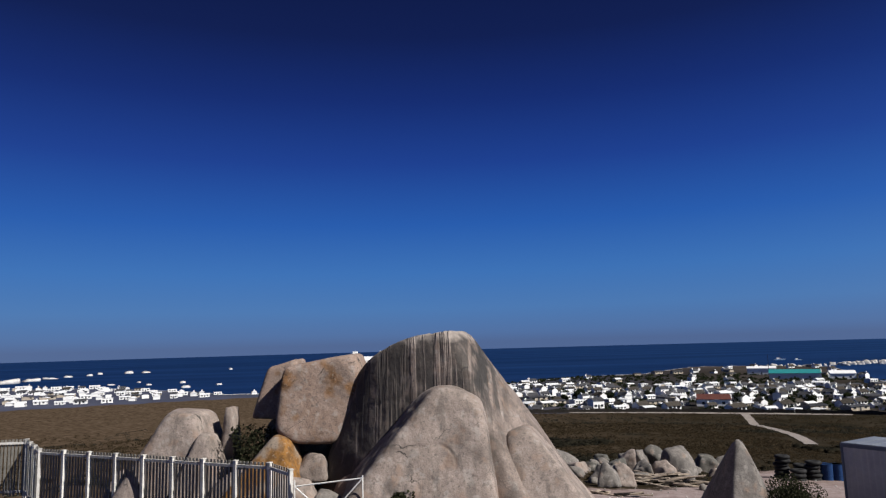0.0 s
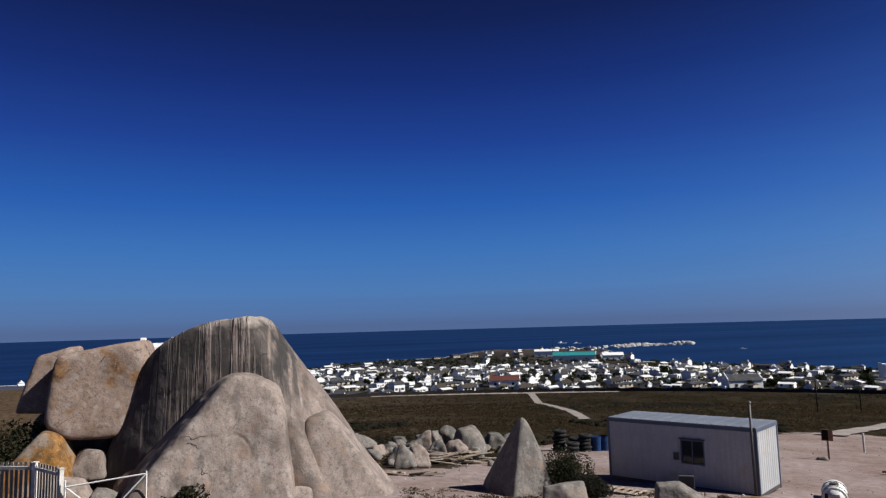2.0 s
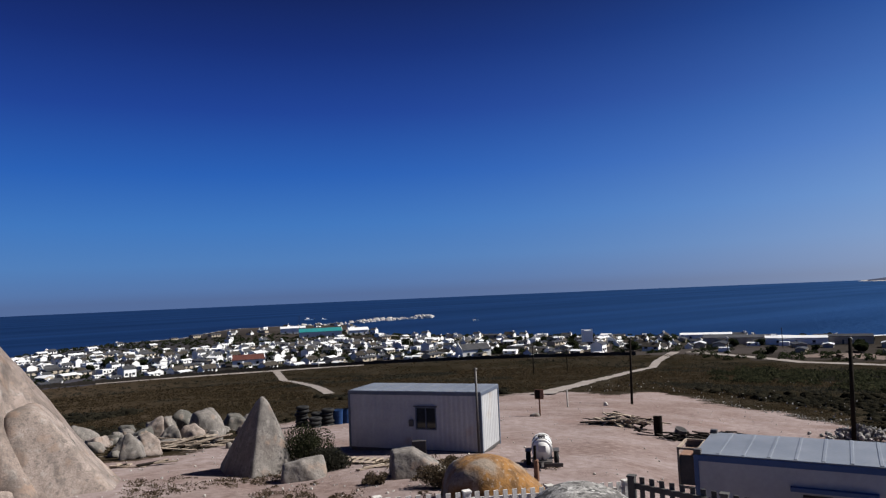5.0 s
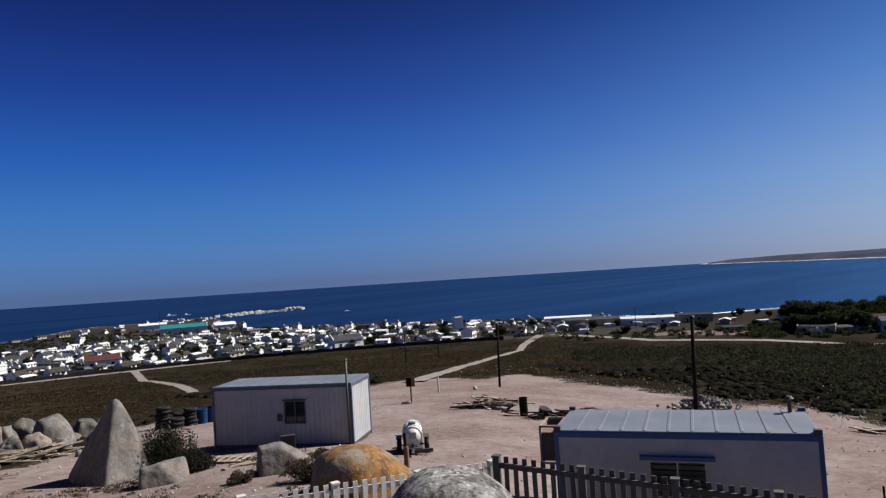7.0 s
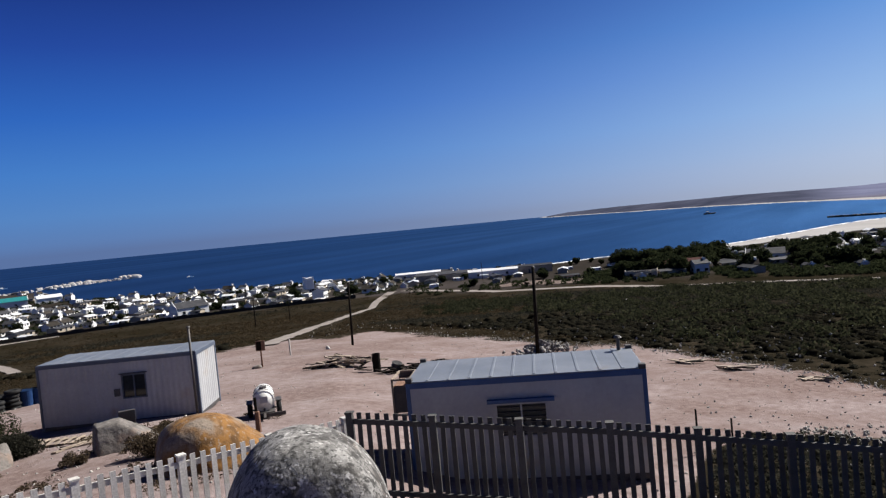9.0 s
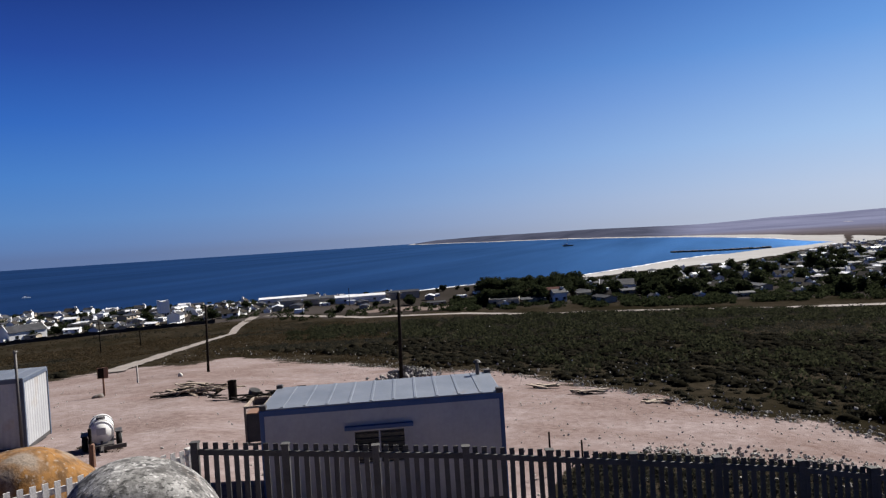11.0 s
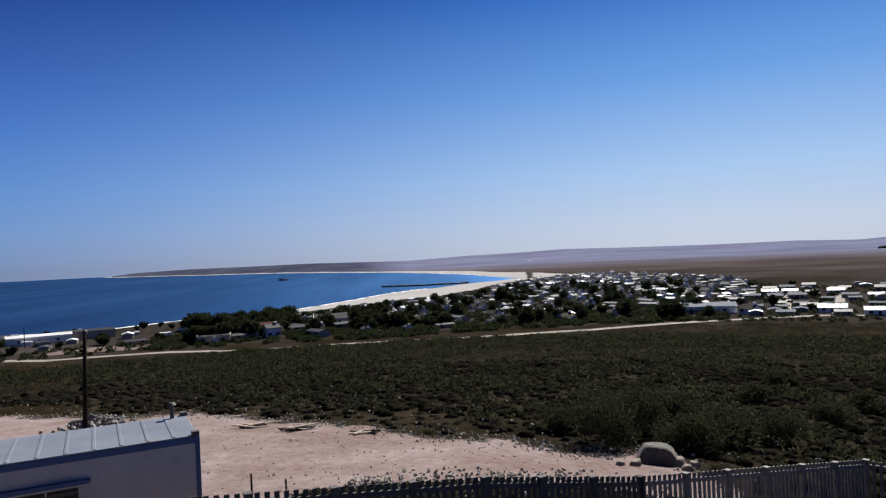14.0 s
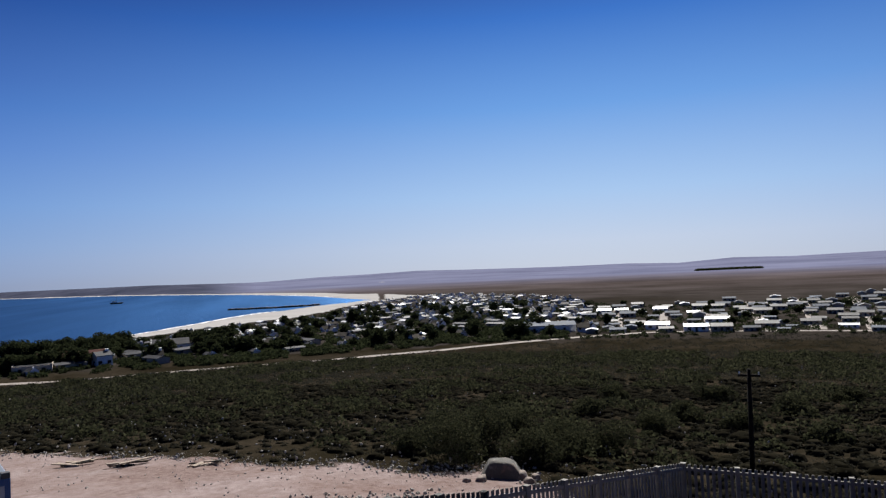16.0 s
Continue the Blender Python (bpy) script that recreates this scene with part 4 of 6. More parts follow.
# ---- fences ----
def fence(name, line, tops, label, side=-1, board_tone="fence", H=1.8, boards=""):
    """Picket fence along a line of corners; tops are the heights of its top rail there."""
    f = empty(name, Matrix.Translation((line[0][0], line[0][1], 0)), label, "fence")
    o = Vector((line[0][0], line[0][1], 0))
    post_me = slat_me = None
    s0, s1 = sorted((side * 0.03, side * 0.055))
    for (a, b), (ta, tb) in zip(zip(line, line[1:]), zip(tops, tops[1:])):
        a, b = Vector((*a, ta)) - o, Vector((*b, tb)) - o
        run = (b - a).xy.length
        ang = math.atan2(b.y - a.y, b.x - a.x)
        bays = max(1, round(run / 1.62))
        for i in range(bays + 1):
            if i == bays and b + o != Vector((*line[-1], tops[-1])):
                continue
            q = a.lerp(b, i / bays)
            if post_me is None:
                bm = boxed(-0.065, -0.065, -H - 0.1, 0.065, 0.065, 0.06)
                box(bm, -0.08, -0.08, 0.06, 0.08, 0.08, 0.095)
                post = part("post", bm, board_tone, f)
                post_me = post.data
            else:
                post = new("post", post_me)
                post.parent = f
            post.matrix_local = Matrix.Translation(q) @ Matrix.Rotation(ang, 4, "Z")
        slope = math.atan2(b.z - a.z, run)
        turn = Matrix.Rotation(ang, 4, "Z") @ Matrix.Rotation(-slope, 4, "Y")
        for dz in (-0.10, -H + 0.25):
            rail = part("rail", boxed(0, -0.03, -0.05, (b - a).length, 0.03, 0.05), board_tone, f)
            rail.matrix_local = Matrix.Translation(a + Vector((0, 0, dz))) @ turn
        pickets = bays * 9
        for i in range(pickets):
            if i % 9 == 0:
                continue
            q = a.lerp(b, i / pickets)
            if slat_me is None:
                slat = part("picket", boxed(-0.048, s0, -H + 0.05, 0.048, s1, 0.075), boards or board_tone, f)
                slat_me = slat.data
            else:
                slat = new("picket", slat_me)
                slat.parent = f
            slat.matrix_local = Matrix.Translation(q) @ Matrix.Rotation(ang + math.sin(i * 12.9) * 0.02, 4, "Z") @ Matrix.Rotation(math.sin(i * 7.7) * 0.012, 4, "Y")
    return f


def xy(a, r):
    return (r * math.sin(radians(a)), r * math.cos(radians(a)))


fence("picket_fence", [xy(24, 13.0), xy(51.2, 15.4)], [2.72, 2.25], "grey weathered picket fence below the boulder")
A, B = Vector((*xy(97, 15.35),)), Vector((21.0, -14.2))
MID = tuple(A.lerp(B, 0.32))
# board colour darkened here for the fence's shaded side, paler towards the corner
fence("picket_fence", [xy(51.7, 14.45), xy(72.5, 13.75), xy(97, 15.35), MID], [2.60, 2.18, 1.50, 0.66], "long grey weathered picket fence along the yard", side=1, board_tone="fence_shaded")
fence("picket_fence", [MID, (21.0, -14.2)], [0.66, -0.64], "pale grey weathered picket fence up to the corner", side=1, board_tone="fence_mid")
fence("picket_fence", [(21.0, -14.2), (17.6, -20.0)], [-0.64, -1.1], "grey picket fence running off from the corner", board_tone="fence_mid")
# lit posts and shaded pickets set apart by board colour
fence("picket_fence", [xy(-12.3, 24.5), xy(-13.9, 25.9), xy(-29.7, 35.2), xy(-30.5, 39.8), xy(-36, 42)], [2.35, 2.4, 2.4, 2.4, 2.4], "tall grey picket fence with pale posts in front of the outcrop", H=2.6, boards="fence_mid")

# ---- leaves ----
def dome_mesh(name, centres, radii, material, rng, squash):
    """The bodies of many low shrubs: uneven little domes. One mesh."""
    c, r = np.asarray(centres, float), np.asarray(radii, float)
    n, seg = len(c), 6
    rings = ((1.0, -0.1), (0.98, 0.42), (0.62, 0.82))
    v = np.empty((n, 3 * seg + 1, 3))
    spin = rng.uniform(0, 6.28, n)
    for j, (out, up) in enumerate(rings):
        for i in range(seg):
            jag = rng.uniform(0.66, 1.22, n)
            t = spin + i * math.tau / seg + j * 0.4
            v[:, j * seg + i] = c + np.stack([np.cos(t) * out * r * jag, np.sin(t) * out * r * jag, up * r * squash * rng.uniform(0.75, 1.2, n)], 1)
    v[:, -1] = c + np.stack([rng.normal(0, 0.12, n) * r, rng.normal(0, 0.12, n) * r, r * squash * rng.uniform(0.85, 1.1, n)], 1)
    one = []
    for j in range(2):
        for i in range(seg):
            a, b = j * seg + i, j * seg + (i + 1) % seg
            one += [(a, b, b + seg), (a, b + seg, a + seg)]
    one += [(2 * seg + i, 2 * seg + (i + 1) % seg, 3 * seg) for i in range(seg)]
    faces = (np.array(one)[None] + (np.arange(n) * (3 * seg + 1))[:, None, None]).reshape(-1)
    me = bpy.data.meshes.new(name)
    me.vertices.add(n * (3 * seg + 1))
    me.loops.add(len(faces))
    me.polygons.add(len(faces) // 3)
    me.vertices.foreach_set("co", v.ravel())
    me.loops.foreach_set("vertex_index", faces.astype(np.int32))
    me.polygons.foreach_set("loop_start", np.arange(0, len(faces), 3, dtype=np.int32))
    me.polygons.foreach_set("use_smooth", [True] * (len(faces) // 3))
    me.update(calc_edges=True)
    me.materials.append(M[material])
    return me


def leaf_mesh(name, centres, radii, counts, leaf, material, rng, squash=0.7, base=None, inner=0.0):
    """Clumps of small loose leaves: triangles strewn in domes. One mesh."""
    idx = np.repeat(np.arange(len(centres)), counts)
    n = len(idx)
    c, r = np.asarray(centres, float)[idx], np.asarray(radii, float)[idx]
    lf = np.asarray(leaf, float)
    lf = lf[idx] if lf.ndim else np.full(n, float(lf))
    d = rng.normal(size=(n, 3))
    d /= np.linalg.norm(d, axis=1)[:, None]
    d[:, 2] = np.abs(d[:, 2]) if base is None else d[:, 2]
    rad = r * (rng.uniform(inner, 1.12, n) if inner else rng.uniform(0.35, 1.0, n) ** 0.5)
    p = c + d * rad[:, None] * np.array([1, 1, squash])
    u = rng.normal(size=(n, 3))
    u /= np.linalg.norm(u, axis=1)[:, None]
    w = np.cross(u, rng.normal(size=(n, 3)))
    w /= np.linalg.norm(w, axis=1)[:, None]
    s = (lf * rng.uniform(0.6, 1.3, n))[:, None]
    v = np.empty((n, 3, 3))
    v[:, 0], v[:, 1], v[:, 2] = p + u * s, p - u * s * 0.5 + w * s * 0.7, p - u * s * 0.5 - w * s * 0.7
    me = bpy.data.meshes.new(name)
    me.vertices.add(n * 3)
    me.loops.add(n * 3)
    me.polygons.add(n)
    me.vertices.foreach_set("co", v.ravel())
    me.loops.foreach_set("vertex_index", np.arange(n * 3, dtype=np.int32))
    me.polygons.foreach_set("loop_start", np.arange(0, n * 3, 3, dtype=np.int32))
    me.update(calc_edges=True)
    me.materials.append(M[material])
    return me


def tree(seed, height, spread, label, leaves=900, leaf=0.5, material="tree", name="tree"):
    """A tapered trunk with limbs under a crown of loose leaves in uneven clumps."""
    rng = np.random.default_rng(seed)
    t = empty(name, Matrix(), label, "tree")
    bm = bmesh.new()
    tops = []
    rod(bm, (0, 0, -0.3), (0.1, 0, height * 0.4), spread * 0.09, spread * 0.06, 8)
    for i in range(6):
        a = i * 1.05 + rng.uniform(0, 0.6)
        end = Vector((math.cos(a) * spread * rng.uniform(0.35, 0.7), math.sin(a) * spread * rng.uniform(0.35, 0.7), height * rng.uniform(0.35, 0.78)))
        rod(bm, (0.1, 0, height * 0.36), end, spread * 0.045, spread * 0.015, 6)
        tops.append(end)
    part("trunk", bm, "bark", t)
    cs = [tuple(e) for e in tops] + [(rng.uniform(-.4, .4) * spread, rng.uniform(-.4, .4) * spread, height * rng.uniform(0.25, 0.8)) for _ in range(9)]
    rs = [spread * rng.uniform(0.36, 0.55) for _ in cs]
    me = leaf_mesh("crown", cs, rs, [leaves // len(cs)] * len(cs), leaf, material, rng, squash=0.75, base=True)
    ob = new("crown", me)
    ob.parent = t
    return t


# ---- houses ----
def house(w, d, h, pitch, wall, roof, label, flat=False, chimney=False, seed=0, category="house"):
    """A small coastal house: walls with gables, a roof with thickness and eaves, door, windows, chimney."""
    rng = random.Random(seed)
    e = empty("house", Matrix(), label, category)
    rise = d / 2 * math.tan(radians(pitch))
    bm = bmesh.new()
    if flat:
        box(bm, -w / 2, -d / 2, -0.8, w / 2, d / 2, h, bevel=0.05)
        part("wall", bm, wall, e)
        part("roof", boxed(-w / 2 + 0.25, -d / 2 + 0.25, h - 0.05, w / 2 - 0.25, d / 2 - 0.25, h + 0.12), roof, e)
        for x in (-w / 2, w / 2 - 0.25):
            part("parapet", boxed(x, -d / 2, h, x + 0.25, d / 2, h + 0.45), wall, e)
    else:
        prof = [(-d / 2, -0.8), (d / 2, -0.8), (d / 2, h), (0, h + rise), (-d / 2, h)]
        rings = [[bm.verts.new((x, y, z)) for y, z in prof] for x in (-w / 2, w / 2)]
        bm.faces.new(rings[0][::-1])
        bm.faces.new(rings[1])
        for i in range(5):
            j = (i + 1) % 5
            bm.faces.new((rings[0][i], rings[0][j], rings[1][j], rings[1][i]))
        part("wall", bm, wall, e)
        bm = bmesh.new()
        over, th = 0.35, 0.16
        dy, dz = d / 2 + over, rise * (d / 2 + over) / (d / 2)
        prof = [(-dy, h + rise - dz + 0.02), (0, h + rise + 0.03), (dy, h + rise - dz + 0.02), (dy, h + rise - dz + th), (0, h + rise + th + 0.04), (-dy, h + rise - dz + th)]
        inset = 0.05
        rings = [[bm.verts.new((x, y, z)) for y, z in prof] for x in (-w / 2 + inset - 0.25, w / 2 - inset + 0.25)]
        bm.faces.new(rings[0])
        bm.faces.new(rings[1][::-1])
        for i in range(6):
            j = (i + 1) % 6
            bm.faces.new((rings[0][j], rings[0][i], rings[1][i], rings[1][j]))
        part("roof", bm, roof, e)
        for x in (-w / 2 - 0.3, w / 2):
            if wall == "wall_white" and rng.random() < 0.6:
                bm = bmesh.new()
                pr = [(-d / 2 - 0.1, h), (d / 2 + 0.1, h), (0, h + rise + 0.55)]
                rr = [[bm.verts.new((q, y, z)) for y, z in pr] for q in (x, x + 0.3)]
                bm.faces.new(rr[0][::-1])
                bm.faces.new(rr[1])
                for i in range(3):
                    bm.faces.new((rr[0][i], rr[0][(i + 1) % 3], rr[1][(i + 1) % 3], rr[1][i]))
                part("gable", bm, wall, e)
    for s in (-1, 1):
        y = s * d / 2
        for x in (-w * 0.3, w * 0.28):
            part("window", boxed(x - 0.65, y - 0.05, 0.9, x + 0.65, y + 0.05, min(h - 0.3, 2.1)), "glass", e)
    part("door", boxed(-0.45, -d / 2 - 0.06, 0, 0.45, -d / 2 + 0.05, 2.05), "roof_dark", e)
    part("window", boxed(w / 2 - 0.05, -0.7, 0.9, w / 2 + 0.05, 0.7, min(h - 0.3, 2.1)), "glass", e)
    if chimney:
        ch = part("chimney", boxed(-w / 2 + 0.5, -0.4, h, -w / 2 + 1.4, 0.4, h + rise + 0.9, bevel=0.04), wall, e)
        part("chimney_top", boxed(-w / 2 + 0.4, -0.5, h + rise + 0.9, -w / 2 + 1.5, 0.5, h + rise + 1.02), wall, ch)
    return e


KINDS = [
    house(7, 4.3, 2.3, 34, "wall_white", "roof_dark", "white fisherman's cottage with a dark pitched roof", chimney=True, seed=1),
    house(6.2, 4, 2.2, 38, "wall_white", "roof_thatch", "white cottage with a dark thatched roof", chimney=True, seed=2),
    house(8, 4.6, 2.4, 18, "wall_white", "roof_white", "white house with a white metal roof", seed=3),
    house(6.6, 5.2, 2.6, 0, "wall_white", "roof_white", "white flat-roofed house with parapets", flat=True, seed=4),
    house(9.6, 4.8, 2.2, 14, "wall_cream", "roof_dark", "long low house with a dark roof", seed=5),
    house(5.4, 4.5, 4.3, 30, "wall_white", "roof_dark", "two-storey white house with a dark gabled roof", chimney=True, seed=6),
    house(6.2, 4.3, 2.3, 20, "wall_cream", "roof_white", "cream house with a pale metal roof", seed=7),
]
TIN = [
    house(7.5, 6.5, 2.5, 15, "wall_cream", "roof_tin", "small cream house with a shiny tin roof", seed=8),
    house(9, 6.5, 2.5, 17, "wall_white", "roof_tin", "small white house with a shiny tin roof", seed=9),
    house(8, 6, 2.5, 20, "wall_cream", "roof_dark", "small cream house with a dark roof", seed=10),
    house(8, 6.5, 2.5, 16, "wall_cream", "roof_blue", "small cream house with a blue-grey roof", seed=12),
]
wanted = []


def settle(kinds, weights, a, r, turn, group, rng):
    """Notes one house of a kind at its place on the ground."""
    p = spot(a, r)
    size = rng.uniform(0.72, 1.12)
    wanted.append((r, rng.choices(kinds, weights)[0], pose(p.x, p.y, land_z(a, r), 0, 0, turn) @ Matrix.Diagonal((size, size, size * rng.uniform(0.75, 0.95), 1)), group))


rng = random.Random(11)
r = 326.0
while r < 790:
    step = 10.5 if r < 500 else 20
    a = 4.0 + rng.uniform(0, 2)
    while a < 60:
        lim = float(shore(a)) - (16 if a > 31 else 22)
        if r > 640 and not 9 < a < 29:
            lim = 0
        keep = 0.82 if r < 500 else 0.4
        if 23.6 < a < 30.2 and 535 < r < 615:
            keep = 0
        front = 326 if a < 49 else 326 + (a - 49) * 2.0
        if front <= r < lim and rng.random() < keep:
            settle(KINDS, [4.4, 3.0, 2.4, 2.4, 3.6, 0.8, 1.6], a, r + rng.uniform(-5, 5), 24 + rng.choice((0, 0, 90)) + rng.uniform(-10, 10), "white houses of the fishing village", rng)
        a += math.degrees((rng.uniform(8.2, 16) if r < 500 else rng.uniform(14, 36)) / r)
    r += step
# low sheds and cottages thinning out along the shore
r = 318.0
while r < 415:
    a = 57.0 + rng.uniform(0, 2)
    while a < 74:
        if rng.random() < 0.5:
            settle(KINDS, [3, 2, 1.5, 1.5, 4, 0.2, 2], a, r + rng.uniform(-5, 5), 30 + rng.choice((0, 0, 90)) + rng.uniform(-15, 15), "low houses along the shore", rng)
        a += math.degrees(rng.uniform(11, 24) / r)
    r += 14
# the village's other end, past the outcrop
r = 500.0
while r < 800:
    a = -34.0 + rng.uniform(0, 2)
    while a < -14:
        if 505 < r < float(shore(a)) - 12 and rng.random() < 0.92:
            settle(KINDS, [3, 1, 5, 5, 1, 1.5, 1], a, r + rng.uniform(-6, 6), 20 + rng.choice((0, 90)) + rng.uniform(-8, 8), "white houses past the outcrop", rng)
        a += math.degrees(rng.uniform(10, 22) / r)
    r += 19

# suburb behind the beach, among trees: nothing so tall that the sand is lost behind it
clear = table((74, -5.2), (80, -4.3), (81.6, -4.09), (83.4, -3.93), (86.5, -3.66), (88.9, -3.57), (91.2, -3.34), (93.5, -3.29), (95.8, -3.01), (98, -2.59), (99.8, -2.24), (103, -2.0), (106, -1.8), (115, -2.3), (121, -3.4), (141, -3.0))


def sight_limit(a, height):
    return (EYE - PLAIN - height) / math.tan(radians(-float(clear(a))))


r = 292.0
while r < 900:
    a = 74.0 + rng.uniform(0, 2)
    while a < 118:
        lim = min(900, sight_limit(a, 2.6))
        low = 285 if a < 84 else (300 if a < 105 else 318)
        dense = 0.88 if r < 380 else 0.95
        if low < r < lim and rng.random() < dense:
            settle(KINDS, [3.2, 3, 0.6, 0.7, 4, 0.8, 1], a, r + rng.uniform(-6, 6), 25 + rng.choice((0, 0, 90)) + rng.uniform(-15, 15), "houses behind the beach", rng)
        a += math.degrees(rng.uniform(10, 22) / r) if r < 400 else math.degrees(rng.uniform(10, 17) / r)
    r += 13 if r < 450 else 17
# rows of small tin-roofed houses on the plain
r = 318.0
while r < 640:
    a = 117.5 + rng.uniform(0, 0.6)
    while a < 141:
        lim = 470 + (a - 117) * 7
        if r < lim and rng.random() < (0.75 if r < 345 else 0.5):
            settle(TIN, [1.6, 0.9, 2, 3] if r < 340 else [0.35, 0.25, 3, 4], a, r + rng.uniform(-1.5, 1.5), -a + rng.uniform(-4, 4) + rng.choice((0, 0, 90)), "tin-roofed houses on the plain", rng)
        a += math.degrees(rng.uniform(9.6, 12.5) / r)
    r += 15.0 if r < 440 else 22
# the nearest houses are things; those far behind are one mass
wanted.sort(key=lambda q: q[0])
parts_of = {}
for k in KINDS + TIN:
    parts_of[k] = [(np.array([tuple(v.co) for v in o.data.vertices]), [tuple(f.vertices) for f in o.data.polygons], o.data.materials[0]) for o in k.children_recursive]
seen_kinds = set()
far_v, far_f, far_m, slots, base_at = [], [], [], [], 0
for order, (r, k, m, group) in enumerate(wanted):
    if order < 285:
        if k in seen_kinds:
            ob = copy_thing(k, m)
        else:
            seen_kinds.add(k)
            ob = k
            ob.matrix_world = m
        tagged(ob, group=group)
        continue
    mm = np.array(m)
    for co, faces, material in parts_of[k]:
        if material not in slots:
            slots.append(material)
        far_v.append(co @ mm[:3, :3].T + mm[:3, 3])
        far_f += [tuple(i + base_at for i in f) for f in faces]
        far_m += [slots.index(material)] * len(faces)
        base_at += len(co)
me = bpy.data.meshes.new("far_houses")
me.from_pydata(np.concatenate(far_v).tolist(), [], far_f)
for material in slots:
    me.materials.append(material)
me.polygons.foreach_set("material_index", far_m)
tagged(new("far_houses", me), "crowd of distant white and tin-roofed houses", "houses", kind="stuff")
for k in KINDS + TIN:
    if k not in seen_kinds:
        k.matrix_world = pose(*spot(70 + KINDS.index(k) if k in KINDS else 119, 345), 0, 0, 10)

# particular buildings
def big_building(a, r, w, d, h, wall, roof, label, turn, pitch=10, flat=False):
    b = house(w, d, h, pitch, wall, roof, label, flat=flat, category="building", seed=int(a * 10))
    p = spot(a, r)
    b.matrix_world = pose(p.x, p.y, land_z(a, r), 0, 0, turn)
    return b


big_building(26.6, 575, 34, 12, 4.2, "wall_white", "roof_teal", "long white hall with a turquoise roof", -27, 22)
big_building(29.6, 570, 16, 10, 4.0, "wall_white", "roof_white", "white hall beside the turquoise roof", -20, 20)
big_building(24.4, 640, 22, 10, 5.0, "wall_white", "roof_white", "large white building on the headland", -24, 16)
big_building(48.3, 372, 4.6, 4.6, 8.0, "wall_white", "roof_white", "tall white flat-roofed house", -30, flat=True)
big_building(39.0, 333, 15, 8, 3.6, "wall_white", "roof_dark", "white house with a long dark roof and gable", -12, 30)
big_building(20.9, 352, 15, 8, 3.2, "wall_white", "roof_red", "white house with a red-brown roof", -20, 26)
big_building(59.5, 372, 30, 12, 3.4, "wall_cream", "roof_dark", "low dark-roofed fish store", -62, 8)
big_building(63.5, 368, 26, 10, 3.2, "wall_white", "roof_white", "low white-roofed store by the shore", -62, 8)
big_building(66.5, 372, 24, 11, 3.6, "wall_cream", "roof_dark", "low dark shed by the shore", -66, 6)
big_building(57.3, 400, 26, 9, 3.0, "wall_white", "roof_white", "long low white building at the water", -56, 8)
big_building(75.4, 300, 13, 8, 3.0, "wall_cream", "roof_dark", "house with a pale flat roof below the trees", -80, flat=True)
big_building(78.6, 312, 15, 9, 3.2, "wall_cream", "roof_red", "house with a red tiled roof", -74, 28)
big_building(76.6, 322, 11, 8, 3.0, "wall_cream", "roof_red", "house with a red tiled roof among trees", -60, 28)
big_building(84.5, 345, 16, 9, 3.2, "wall_white", "roof_dark", "house with a dark roof and white gable", -84, 26)
big_building(114.6, 335, 24, 14, 3.2, "wall_white", "roof_blue", "large white hall at the edge of the plain", -110, 10)

big_building(-6.1, 44, 1.9, 3, 6.9, "wall_white", "roof_white", "narrow white flat-roofed building behind the outcrop", 6, flat=True)

# sea wall of dark blocks along the foot of the village
wall_bm = bmesh.new()
for i in range(120):
    a0 = 4 + i * 0.4
    p0, p1 = spot(a0, 318), spot(a0 + 0.4, 318)
    box(wall_bm, 0, -0.15, -1.2, (p1 - p0).length, 0.15, 1.5 + 0.25 * math.sin(i * 1.7), m=along(p0, p1, p0.z))
tagged(part("garden_wall", wall_bm, "roof_thatch"), "dark low wall along the edge of the village", "wall", kind="structure")

# ---- trees of the suburb ----
PROTO = [tree(101 + i, h, s, lab, 1300, 0.55) for i, (h, s, lab) in enumerate([(10, 5.5, "tall dark evergreen tree with a wide crown"), (7, 4.2, "dark evergreen garden tree with low crown"), (5, 3.2, "small dark garden tree with round crown"), (9.5, 2.6, "narrow dark pine tree standing among houses")])]
placed = set()


def plant(k, a, r, scale, turn, group):
    p = spot(a, r)
    m = pose(p.x, p.y, land_z(a, r), 0, 0, turn)
    t = k
    if k in placed:
        t = copy_thing(k, m)
    placed.add(k)
    t.matrix_world = m @ Matrix.Diagonal((scale, scale, scale, 1))
    return tagged(t, group=group)


rng = random.Random(5)
for i in range(44):
    plant(PROTO[0] if i % 3 else PROTO[1], 73.4 + i * 0.185 + rng.uniform(-0.3, 0.3), rng.uniform(344, 376), rng.uniform(0.72, 1.0), rng.uniform(0, 360), "dark grove by the shore")
for i in range(210):
    a = rng.uniform(73, 115)
    lim = max(310.0, min(620, sight_limit(a, 4.0)))
    plant(rng.choice(PROTO[1:3]), a, rng.uniform(min(lim - 4, 303), lim), rng.uniform(0.7, 1.1), rng.uniform(0, 360), "garden trees of the suburb")
for a, r, s in ((98.6, 415, 1.45), (88.2, 372, 0.9), (85.0, 360, 0.9), (119.3, 345, 0.9)):
    plant(PROTO[3], a, r, s, 0, "tall pines of the suburb")
for i in range(34):
    a = rng.uniform(5, 60)
    plant(rng.choice(PROTO[1:3]), a, rng.uniform(330, 430), rng.uniform(0.5, 0.85), rng.uniform(0, 360), "garden trees of the village")
for i in range(22):
    plant(PROTO[2], rng.uniform(57, 74), rng.uniform(316, 405), rng.uniform(0.45, 0.8), rng.uniform(0, 360), "garden trees along the shore")
